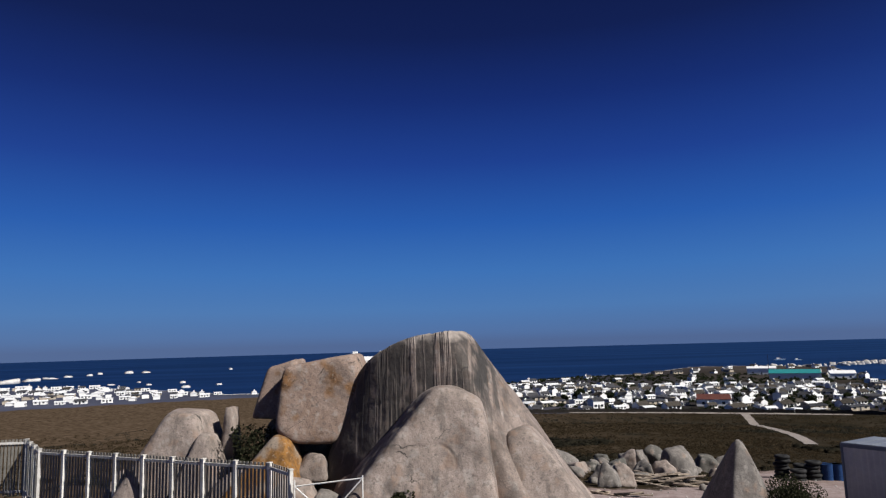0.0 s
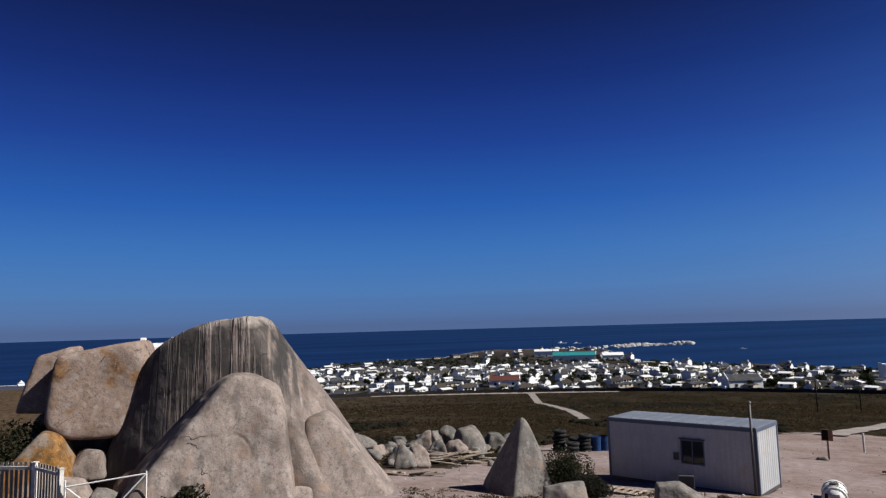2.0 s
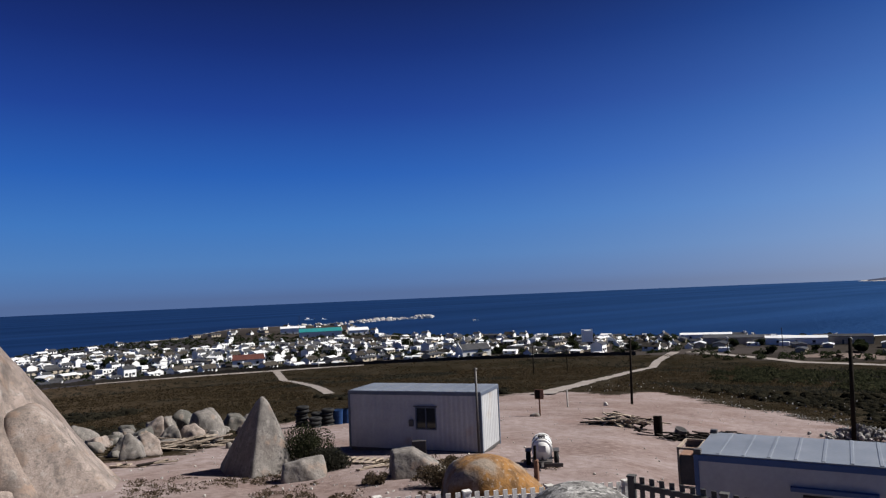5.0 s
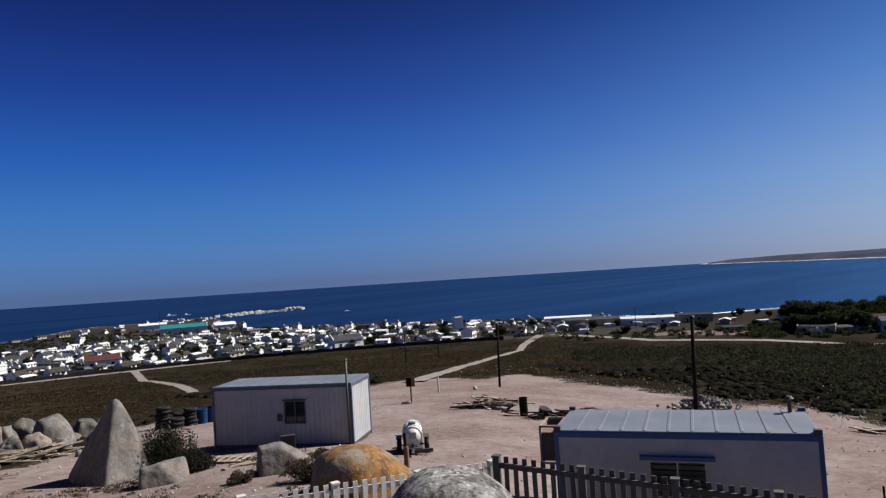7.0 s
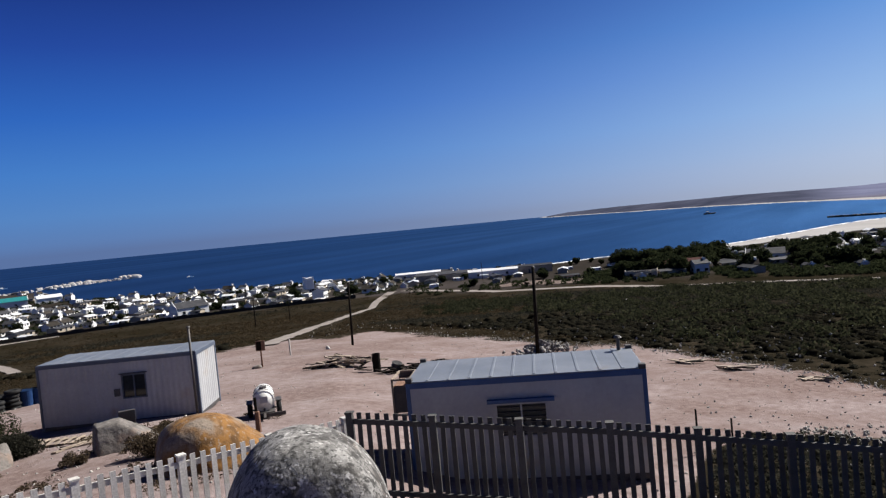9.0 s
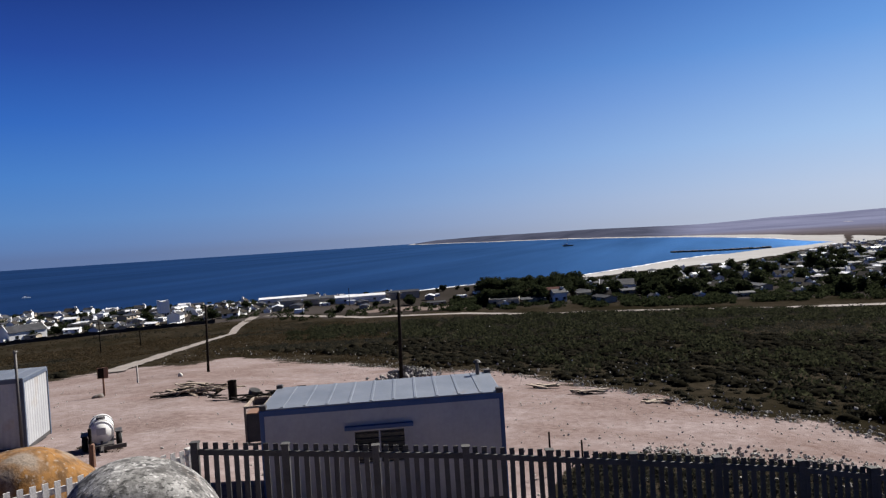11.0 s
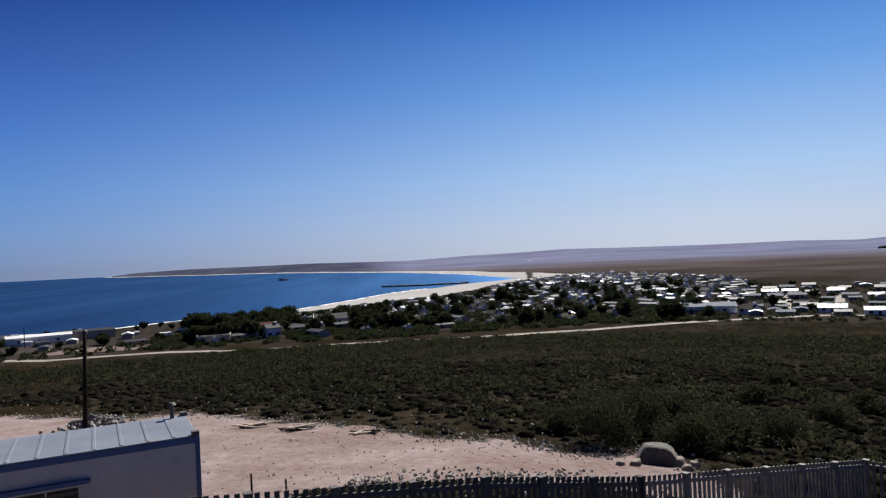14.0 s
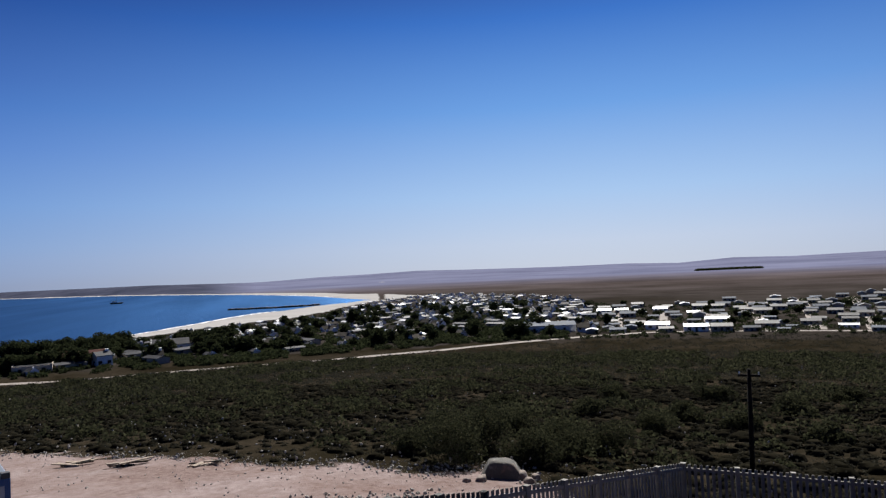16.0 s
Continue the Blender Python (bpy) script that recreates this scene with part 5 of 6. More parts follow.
for i in range(36):
    a = rng.uniform(115, 140)
    plant(PROTO[2], a, rng.uniform(330, 520), rng.uniform(0.5, 0.9), rng.uniform(0, 360), "trees among the tin roofs")


# ---- tracks and roads ----
def ribbon(name, points, width, material, label, lift=0.12):
    """A strip draped over the ground along points given as bearing, distance and width."""
    bm = bmesh.new()
    prev = None
    pts = []
    for (a0, r0, w0), (a1, r1, w1) in zip(points, points[1:]):
        for i in range(24):
            k = i / 24
            pts.append((a0 + (a1 - a0) * k, r0 + (r1 - r0) * k, w0 + (w1 - w0) * k))
    pts.append(points[-1])
    xyz = [(Vector((*xy(a, r), land_z(a, r) + lift)), w) for a, r, w in pts]
    for i, (q, w) in enumerate(xyz):
        d = (xyz[min(i + 1, len(xyz) - 1)][0] - xyz[max(i - 1, 0)][0]).xy.normalized()
        nrm = Vector((-d.y, d.x, 0)) * w * width / 2 * (1 + 0.25 * noise.noise((i * 0.3, 0, 0)))
        row = [bm.verts.new(q + nrm), bm.verts.new(q - nrm)]
        if prev:
            bm.faces.new((prev[0], prev[1], row[1], row[0]))
        prev = row
    return tagged(part(name, bm, material), label, "track", kind="structure")


ribbon("road", [(56, 330, 1), (58, 318, 1), (63.8, 287, 1), (72, 277, 1), (78.6, 258, 1), (84.4, 250, 1), (90.7, 250, 1), (97.4, 260, 1), (105.8, 271, 1), (113.7, 293, 1), (122.7, 316, 1), (142, 318, 1)], 5.0, "sand_road", "pale dirt road along the foot of the slope")
ribbon("track", [(27.2, 100, 0.7), (26.9, 113, .8), (25.1, 187, 1.1), (23.9, 255, 1.3), (23.0, 312, 1.5)], 2.1, "sand_road", "pale footpath down through the scrub")
ribbon("track", [(10, 316, .5), (16, 314, 0.8), (23, 313, 1), (30, 315, .6)], 6.0, "sand_road", "sandy strip at the foot of the village", 0.2)
ribbon("track", [(44.5, 74, 1.3), (47.5, 98, 1.2), (50.2, 140, 1.2), (52.0, 205, 1.4), (53.6, 290, 1.7), (55, 330, 2.2)], 1.9, "sand_road", "sandy track from the yard to the village")
ribbon("track", [(63.5, 305, .6), (66, 312, 1.6), (69.5, 306, 1.7), (72.5, 298, .7)], 11.0, "bare_earth", "bare reddish lot beside the dirt road", 0.18)
for i in range(6):
    ribbon("road", [(120 + i * 3.6, 322, 1), (120 + i * 3.3, 470 + i * 18, 1)], 6.0, "sand_road", "pale street between the tin-roofed houses", 0.15)

# ---- sea rocks, islet, breakwater, boats ----
def sea_rock(a, r, w, h, seed, group, label="pale rock standing in the sea"):
    rr = random.Random(seed)
    x, y = xy(a, r)
    return tagged(rock("sea_rock", (x, y, SEA + h * 0.2), lump(w, w * 0.6, h * 1.3, rng=rr), "sea_rock", label, group, seed=seed, turn=-a, sub=3, grain=w * 0.3, rough=0.38), category="rock")


rng = random.Random(8)
for i in range(40):
    k = i / 39
    a = 29.6 + 6.1 * k
    sea_rock(a, 860 + 60 * k + rng.uniform(-14, 14), rng.uniform(3.5, 10) * (0.6 if 0.55 < k < 0.75 else 1), rng.uniform(2, 5.5), 200 + i, "islet of pale rocks")
for i in range(16):
    sea_rock(24.0 + i * 0.42, 820 + rng.uniform(-25, 40), rng.uniform(3, 8), rng.uniform(1.5, 3.2), 240 + i, "rocks off the headland")
for i, (a, r, w, h) in enumerate([(-26.1, 1290, 16, 7), (-24.2, 1290, 26, 8), (-23, 1285, 30, 4), (-20.4, 800, 14, 5), (-16.9, 1300, 13, 6), (-20.2, 690, 16, 4), (-28.2, 1190, 26, 5), (-29.3, 1130, 44, 5), (-30.6, 1060, 60, 5),
                                  (-32.3, 1000, 80, 6), (-22.8, 780, 10, 3), (-23.5, 860, 9, 3), (-17.8, 720, 11, 3), (-25.4, 820, 16, 3), (-26.8, 1230, 20, 5)]):
    sea_rock(a, r, w * 0.5, h * 0.42, 270 + i, "rocks in the bay past the outcrop")
bm = bmesh.new()
for i in range(84):
    a = 88.9 + 6.9 * i / 84
    x, y = xy(a, 784 - 14 * math.sin(i / 27))
    box(bm, -3, -1.6, -2, 3, 1.6, rng.uniform(0.4, 2.0), m=pose(x, y, SEA, 0, 0, rng.uniform(0, 180)))
tagged(part("breakwater", bm, "steel_dark"), "low dark reef of rocks off the beach", "reef", kind="stuff")


def boat(a, r, length, label):
    b = empty("boat", pose(*xy(a, r), SEA, 0, 0, -a + 15), label, "boat", "boats on the bay")
    bm = boxed(-length / 2, -length * 0.15, -0.4, length / 2, length * 0.15, length * 0.11)
    for v in bm.verts:
        if v.co.z < 0:
            v.co.x *= 0.75
            v.co.y *= 0.5
    part("hull", bm, "steel_dark" if length > 15 else "wall_white", b)
    part("cabin", boxed(-length * 0.3, -length * 0.09, length * 0.1, -length * 0.05, length * 0.09, length * 0.24, bevel=0.05), "wall_white", b)
    part("mast", rod(bmesh.new(), (0, 0, length * 0.1), (0, 0, length * 0.7), length * 0.008, seg=6), "steel_dark", b)
    return b


# a dark plantation far out on the plain
rg = np.random.default_rng(3)
cs = [(*xy(126.3 + 4.6 * i / 160, 1990 + rg.uniform(-25, 25)), land_z(126.3 + 4.6 * i / 160, 1990)) for i in range(160)]
tagged(new("plantation", leaf_mesh("plantation", cs, [7.0] * 160, [40] * 160, 2.6, "tree", rg)), "dark plantation of trees far off on the plain", "woods", kind="stuff")

boat(80.8, 1352, 22, "dark ship at anchor on the bay")
boat(39.3, 760, 7, "small white boat with a mast")
boat(25.7, 1039, 14, "small white boat off the headland")
boat(26.9, 1030, 10, "small white boat off the headland")

# surf along the beach
for pts, w in (([(56, 431, 1), (60, 436, .6), (68, 424, 1.0), (73, 452, .6), (78, 464, .5), (81, 473, 1), (83.4, 506, 1.2), (86.5, 561, 1.4), (88.9, 622, 1.7), (91.2, 674, 1.7), (92.6, 694, 0.8)], 8.0),
               ([(90.5, 1510, .5), (93.6, 1285, 1.2), (95.9, 1132, 1.2), (97.6, 1000, .8)], 14.0), ([(72, 3400, .6), (75, 2920, 1), (79.7, 2495, 1), (83.6, 2090, 1), (88.5, 1665, .7)], 14.0)):
    bm = bmesh.new()
    prev = None
    for (a0, r0, w0), (a1, r1, w1) in zip(pts, pts[1:]):
        for i in range(14):
            k = i / 14
            a, rr, ww = a0 + (a1 - a0) * k, r0 + (r1 - r0) * k, (w0 + (w1 - w0) * k) * w * max(0.08, 0.6 + 0.9 * noise.noise((a0 * 3 + k * 5, 2, 0)))
            row = [bm.verts.new((*xy(a, rr - ww / 2), SEA + 0.25)), bm.verts.new((*xy(a, rr + ww / 2), SEA + 0.25))]
            if prev:
                bm.faces.new((prev[0], row[0], row[1], prev[1]))
            prev = row
    tagged(part("surf", bm, "foam"), "line of white surf along the beach", "surf", kind="stuff")

# ---- scrub ----
def strewn(n, a0, a1, r0, r1, rng, power=2.0):
    a = rng.uniform(a0, a1, n)
    r = (rng.uniform(r0 ** power, r1 ** power, n)) ** (1 / power)
    return a, r


rng = np.random.default_rng(21)
brown, dark = ([], [], [], []), ([], [], [], [])
for n, r0, r1, size, leaves, leaf in ((17500, 24, 85, (0.16, 0.70), 42, 0.052), (17000, 80, 165, (0.3, 1.0), 24, 0.105), (17000, 160, 316, (0.5, 1.5), 15, 0.21)):
    for a, r in zip(*strewn(n, -36, 141, r0, r1, rng)):
        if r < float(yard_end(a)) * (1.04 + 0.08 * noise.noise((a * 0.8, r * 0.05, 0))) + 0.8 or (a < 20 and r < 36 and a > -9):
            continue
        if a > 57 and r > 246 + 18 * abs(a - 88) / 14:
            continue
        if a < -9 and r < 44:
            continue
        x, y = xy(a, r)
        if noise.noise((x * 0.06, y * 0.06, 9)) < -0.14 and rng.uniform() < (0.72 if a < 56 else 0.15):
            continue
        if a < -6 and rng.uniform() < 0.55:
            continue
        dist_path = abs(a - np.interp(r, [100, 113, 187, 255, 312], [27.2, 26.9, 25.1, 23.9, 23.0])) * r * 0.0175 if r > 90 else 99
        dist_track = abs(a - np.interp(r, [74, 98, 140, 205, 290], [44.5, 47.5, 50.2, 52, 53.6])) * r * 0.0175
        if dist_path < 2.2 or dist_track < 3.0:
            continue
        # the dry brown scrub of the flat gives way to heath, painted darker for the backlit slope
        heath = max(-0.22, (a - 62) / 30) + 0.9 * noise.noise((x * 0.03, y * 0.03, 6)) > 0
        s = rng.uniform(*size) * (1 + 0.5 * noise.noise((x * 0.15, y * 0.15, 4))) * (1.15 if heath else 0.9)
        bag = dark if heath else brown
        bag[0].append((x, y, land_z(a, r) - 0.04))
        bag[1].append(s)
        bag[2].append(leaves)
        bag[3].append(leaf)
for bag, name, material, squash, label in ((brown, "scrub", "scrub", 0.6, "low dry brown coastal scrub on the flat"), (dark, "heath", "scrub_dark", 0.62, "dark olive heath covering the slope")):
    # dark domes under the leaves of nearby shrubs paint their inner shade
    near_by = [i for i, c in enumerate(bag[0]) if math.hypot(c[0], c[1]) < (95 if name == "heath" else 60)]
    tagged(new(name, dome_mesh(name, [bag[0][i] for i in near_by], [bag[1][i] * 0.72 for i in near_by], "scrub_shade", rng, squash)), label, "scrub", kind="stuff")
    tagged(new(name + "_twigs", leaf_mesh(name + "_twigs", *bag, material, rng, squash=squash, inner=0.45)), label.replace("low", "loose twigs of low").replace("dark olive", "loose twigs of dark olive"), "scrub", kind="stuff")

# darker mounds of shrub standing out of the heath
mounds = ([], [], [], [])
for a, r in zip(*strewn(1500, 58, 141, 30, 210, rng)):
    x, y = xy(a, r)
    if r < float(yard_end(a)) * 1.12 + 2 or noise.noise((x * 0.04, y * 0.04, 12)) < -0.15:
        continue
    mounds[0].append((x, y, land_z(a, r) - 0.1))
    mounds[1].append(rng.uniform(0.5, 1.5) * (1 + r / 200))
    mounds[2].append(170)
    mounds[3].append(0.09 + r * 0.0011)
tagged(new("heath_mounds", leaf_mesh("heath_mounds", *mounds, "bush", rng, squash=0.62, inner=0.8)), "rounded dark green shrubs across the slope", "scrub", kind="stuff")

# low weeds along the inner edge of the yard
weeds = ([], [], [], [])
for a, r in zip(*strewn(2200, 80, 128, 11, 24, rng)):
    if r < float(yard_start(a)) - 0.3:
        weeds[0].append((*xy(a, r), land_z(a, r) - 0.03))
        weeds[1].append(rng.uniform(0.12, 0.38))
        weeds[2].append(40)
        weeds[3].append(0.06)
tagged(new("weeds", leaf_mesh("weeds", *weeds, "scrub_dark", rng, squash=0.7)), "low dark weeds behind the picket fence", "weeds", kind="stuff")

# garden shrubbery between the far houses
cs, rs = [], []
for a, r in zip(*strewn(9000, 57, 141, 292, 640, rng)):
    lim = min(640, sight_limit(a, 1.6))
    if r < lim and (72 < a < 113 or rng.uniform() < (0.6 if a < 74 else 0.5)):
        cs.append((*xy(a, r), land_z(a, r)))
        rs.append(rng.uniform(0.8, 2.6))
for a, r in zip(*strewn(3600, 71, 116, 264, 345, rng)):
    if r > 262 + 14 * abs(a - 88) / 14 + 8 and noise.noise((a * 0.9, r * 0.03, 8)) > -0.12:
        cs.append((*xy(a, r), land_z(a, r)))
        rs.append(rng.uniform(0.9, 2.4))
for a, r in zip(*strewn(2600, 5, 60, 322, 640, rng)):
    cs.append((*xy(a, r), land_z(a, r)))
    rs.append(rng.uniform(0.8, 2.2))
tagged(new("shrubbery", leaf_mesh("shrubbery", cs, rs, [46] * len(cs), 0.5, "tree", rng, squash=0.8)), "dark garden shrubs between the far houses", "shrubs", kind="stuff")


def bush(a, r, w, h, label, leaves=2600, leaf=0.07, material="bush", seed=1, lift=0.0):
    """A rounded wild shrub of several clumps on thin stems."""
    g = np.random.default_rng(seed)
    p = spot(a, r)
    b = empty("bush", pose(p.x, p.y, p.z + lift, 0, 0, -a), label, "bush")
    bm = bmesh.new()
    cs, rs = [], []
    for i in range(12):
        t = g.uniform(0, 6.28)
        q = g.uniform(0.05, 0.62) * w / 2
        top = (math.cos(t) * q, math.sin(t) * q * 0.8, h * g.uniform(0.12, 0.62))
        rod(bm, (0, 0, -0.2), top, 0.03, 0.01, 5)
        cs.append(top)
        rs.append(min(w, h * 1.3) * g.uniform(0.24, 0.38))
    part("stem", bm, "bark", b)
    ob = new("foliage", leaf_mesh("foliage", cs, rs, [leaves // 12] * 12, leaf, material, g, squash=0.8, base=True))
    ob.parent = b
    return b


bush(25.9, 27.2, 2.1, 1.9, "olive-grey bush beside the standing stone", leaves=9000, leaf=0.038, material="bush", seed=2)
bush(27.4, 25.8, 1.7, 0.95, "low dark olive bush near the container", seed=3, leaves=4200, leaf=0.045, material="scrub_dark")
bush(-14.9, 29.6, 2.2, 4.3, "dark green bush between the boulders", seed=4)
bush(-12.4, 29.9, 2.0, 3.4, "dark green bush under the square block", seed=5)
bush(-4.3, 23.6, 1.7, 0.95, "low dark green bush beside the gate", seed=6, leaves=1800)
bush(37.3, 23.6, 1.5, 0.6, "low grey-green tuft by the container", seed=7, leaves=2200, leaf=0.04, material="dry")
bush(36.2, 20.4, 1.7, 0.8, "dry brown shrub beside the lichened boulder", seed=8, leaves=3600, leaf=0.035, material="dry")
bush(31.0, 21.8, 1.1, 0.35, "low dry brown shrub", seed=9, leaves=1500, leaf=0.035, material="dry")
bush(42.5, 21.0, 1.4, 0.45, "low dry brown shrub", seed=10, leaves=1800, leaf=0.035, material="dry")
for i, (a, r, w, h) in enumerate([(106.8, 31, 5.0, 3.1), (108.9, 34, 4.4, 2.7), (103.4, 34, 3.2, 1.3), (112.8, 31.5, 3.8, 1.8), (115.5, 34, 4.4, 1.9), (118.5, 36, 4.2, 1.7), (111.2, 41, 4.4, 1.7), (105.3, 42, 3.4, 1.4),
                                  (121.5, 44, 4.4, 1.5), (116.8, 52, 4.5, 1.6), (124.6, 52, 4.8, 1.6), (128.5, 48, 4.5, 1.5), (110.4, 56, 4.2, 1.4), (119.6, 66, 5, 1.6), (127, 68, 5, 1.7), (132, 60, 5, 1.6), (134, 45, 4, 1.4), (136, 72, 5, 1.6)]):
    bush(a, r, w, h, "large dark green wild bush on the slope", leaves=7000 if r < 45 else 4500, leaf=0.055 if r < 45 else 0.085, seed=20 + i)

# ---- rocks behind the yard ----
PILE = "rocks heaped at the yard's end"
for i, (a, r, w, h) in enumerate([(14.3, 44.5, 1.3, 2.2), (15.4, 45.5, 1.5, 1.7), (16.4, 46, 2.0, 2.1), (18.0, 43.5, 2.4, 2.0), (17.0, 42.5, 1.3, 1.2), (15.2, 42.5, 1.4, 0.8), (13.2, 43.5, 1.6, 0.9), (12.8, 35, 1.2, 1.5), (13.8, 36, 1.3, 1.4),
                                  (12.2, 37, 1.0, 1.0), (20.2, 47, 1.8, 1.5), (21.2, 48.5, 1.6, 1.3), (20.6, 45.0, 0.9, 0.7), (9.3, 47, 2.3, 1.0), (12.3, 52, 1.2, 0.7), (14.0, 55, 1.0, 0.6), (10.3, 42, 1.6, 0.7), (18.8, 41, 0.8, 0.5), (11.3, 44.5, 1.2, 0.6), (22.6, 42, 0.9, 0.6)]):
    boulder_at(a, r, w * 0.8, h * 0.78, ("granite_pink", "granite_grey", "granite_dark", "granite_grey")[i % 4], "grey weathered granite boulder in a heap", 300 + i, PILE, sub=4, sharp=11, rough=0.27, turn=i * 37, lean=(12 * math.sin(i * 2.1), 12 * math.cos(i * 1.3)))


g = random.Random(41)
for i in range(26):
    w = g.uniform(0.35, 0.95)
    boulder_at(g.uniform(9.5, 22.5), g.uniform(36, 52), w, w * g.uniform(0.5, 0.8), "granite_grey", "small grey weathered rock in the scrub", 400 + i, PILE, sub=3, sharp=14, rough=0.15, turn=i * 51)

# loose stones
def stones(name, spots_, sizes, label, seed, material="stone_white"):
    """Many little stones in one mesh."""
    g = random.Random(seed)
    base = bmesh.new()
    bmesh.ops.create_icosphere(base, subdivisions=1, radius=1)
    bv = np.array([tuple(v.co) for v in base.verts])
    bf = [tuple(v.index for v in f.verts) for f in base.faces]
    base.free()
    vs, fs = [], []
    for (x, y, z), s in zip(spots_, sizes):
        q = Euler((g.uniform(0, 6), g.uniform(0, 6), g.uniform(0, 6))).to_matrix()
        jit = np.array([1 + g.uniform(-.3, .3) for _ in bv])[:, None]
        v = (bv * jit * np.array([s, s * g.uniform(.6, 1), s * g.uniform(.5, .8)])) @ np.array(q).T + np.array([x, y, z + s * 0.25])
        o = len(vs) * len(bv)
        vs.append(v)
        fs += [tuple(i + o for i in f) for f in bf]
    me = bpy.data.meshes.new(name)
    me.from_pydata(np.concatenate(vs).tolist(), [], fs)
    me.materials.append(M[material])
    return tagged(new(name, me), label, "stones", kind="stuff")


g = random.Random(77)
ps, ss = [], []
for i in range(2400):
    a = g.uniform(56, 116)
    r = float(yard_end(a)) * (1 + abs(g.gauss(0, 0.035))) + g.uniform(-1.6, 0.8)
    ps.append(tuple(Vector((*xy(a, r), land_z(a, r)))))
    ss.append(0.018 + 0.075 * g.random() ** 3)
for i in range(1500):
    a = g.uniform(8, 116)
    r = g.uniform(15, max(16.0, float(yard_end(a))))
    ps.append((*xy(a, r), land_z(a, r)))
    ss.append(g.uniform(0.015, 0.06))
for i in range(620):
    a = g.uniform(48, 134)
    r = g.uniform(30, 150) if i % 2 else float(yard_end(a)) + abs(g.gauss(0, 12))
    if r > float(yard_end(a)):
        ps.append((*xy(a, r), land_z(a, r) + g.uniform(0.15, 0.42)))
        ss.append(g.uniform(0.025, 0.075) * (1 + r / 160))
for i in range(160):
    a = g.uniform(24, 42)
    r = g.uniform(19.5, 26)
    ps.append((*xy(a, r), land_z(a, r) - 0.01))
    ss.append(0.012 + 0.06 * g.random() ** 3)
stones("loose_stones", ps, ss, "pale stones scattered over yard and scrub", 5)
ps, ss = [], []
for i in range(380):
    t, q = g.uniform(0, 6.28), abs(g.gauss(0, 0.45))
    c = spot(67.3, 46.5)
    side = Vector((math.cos(radians(67)), -math.sin(radians(67)), 0))
    depth = Vector((math.sin(radians(67)), math.cos(radians(67)), 0))
    p = c + side * math.cos(t) * q * 2.4 + depth * math.sin(t) * q * 1.0
    ps.append((p.x, p.y, c.z + max(0, 0.8 * (1 - q)) * g.uniform(0.2, 1)))
    ss.append(g.uniform(0.06, 0.2))
stones("rubble_heap", ps, ss, "heap of grey rubble and stones by the pole", 6, "rubble")
ps, ss = [], []
for i in range(900):
    a = g.uniform(86, 116)
    r = float(yard_start(a)) + g.gauss(0.3, 0.7) - (g.uniform(0, 3) if i % 3 == 0 else 0)
    ps.append((*xy(a, r), land_z(a, r) + 0.02))
    ss.append(g.uniform(0.02, 0.085))
stones("rubble", ps, ss, "pale rubble strewn behind the fence", 9)


# ---- poles ----
def pole(a, r, h, lean, label, arm=False, rad=0.11):
    p = spot(a, r)
    e = empty("utility_pole", pose(p.x, p.y, p.z, 0, lean, -a), label, "pole")
    part("shaft", rod(bmesh.new(), (0, 0, -0.5), (0, 0, h), rad, rad * 0.75, 12), "pole", e, smooth=True)
    if arm:
        part("crossarm", boxed(-0.45, -0.05, h - 0.32, 0.45, 0.05, h - 0.22, bevel=0.01), "pole", e)
        for x in (-0.38, 0.38):
            part("insulator", rod(bmesh.new(), (x, 0, h - 0.22), (x, 0, h - 0.1), 0.035, 0.025, 8), "plastic_white", e)
    else:
        part("cap", rod(bmesh.new(), (0, 0, h), (0, 0, h + 0.04), rad * 0.85, rad * 0.5, 12), "steel_dark", e)
        part("insulator", rod(bmesh.new(), (0.03, 0, h - 0.1), (0.16, 0, h - 0.06), 0.03, 0.025, 8), "plastic_white", e)
    return e


pole(51.6, 61.7, 5.55, 1.5, "dark wooden telephone pole in the sandy yard")
pole(66.8, 45.0, 5.7, 1.8, "dark wooden telephone pole beside the rubble heap", rad=0.13)
pole(129.0, 33.0, 4.6, 1.0, "dark wooden pole with a crossarm beyond the fence", arm=True)
pole(43.9, 170, 7.0, 0, "distant dark telephone pole in the scrub", rad=0.14)
pole(46.6, 190, 7.0, 0, "distant dark telephone pole in the scrub", rad=0.14)
pole(24.9, 600, 17.0, 0, "tall thin mast in the village", rad=0.18)
pole(58.8, 300, 8, 0, "distant dark telephone pole beside the road", rad=0.15)
pole(62.6, 345, 9, 0, "distant dark telephone pole beside the road", rad=0.15)

# power lines from pole to pole
cu = bpy.data.curves.new("cable", "CURVE")
cu.dimensions, cu.bevel_depth = "3D", 0.008
A, B = spot(51.6, 61.7) + Vector((0.1, 0, 5.4)), spot(66.8, 45.0) + Vector((0.1, 0, 5.55))
sp = cu.splines.new("POLY")
sp.points.add(15)
for i in range(16):
    k = i / 15
    q = A.lerp(B, k)
    sp.points[i].co = (q.x, q.y, q.z - 0.5 * 4 * k * (1 - k), 1)
cu.materials.append(M["steel_dark"])
tagged(new("cable", cu), "thin black cable slung between two poles", "cable")

# ---- sign board ----
p = spot(44.4, 46.8)
sign = empty("sign_board", pose(p.x, p.y, p.z, 0, 0, -44 - 8), "brown wooden notice board on a post", "sign")
part("post", boxed(-0.05, -0.05, -0.3, 0.05, 0.05, 1.75, bevel=0.006), "wood_red", sign)
part("board", boxed(-0.3, -0.085, 1.1, 0.3, -0.055, 1.75, bevel=0.008), "wood_red", sign)
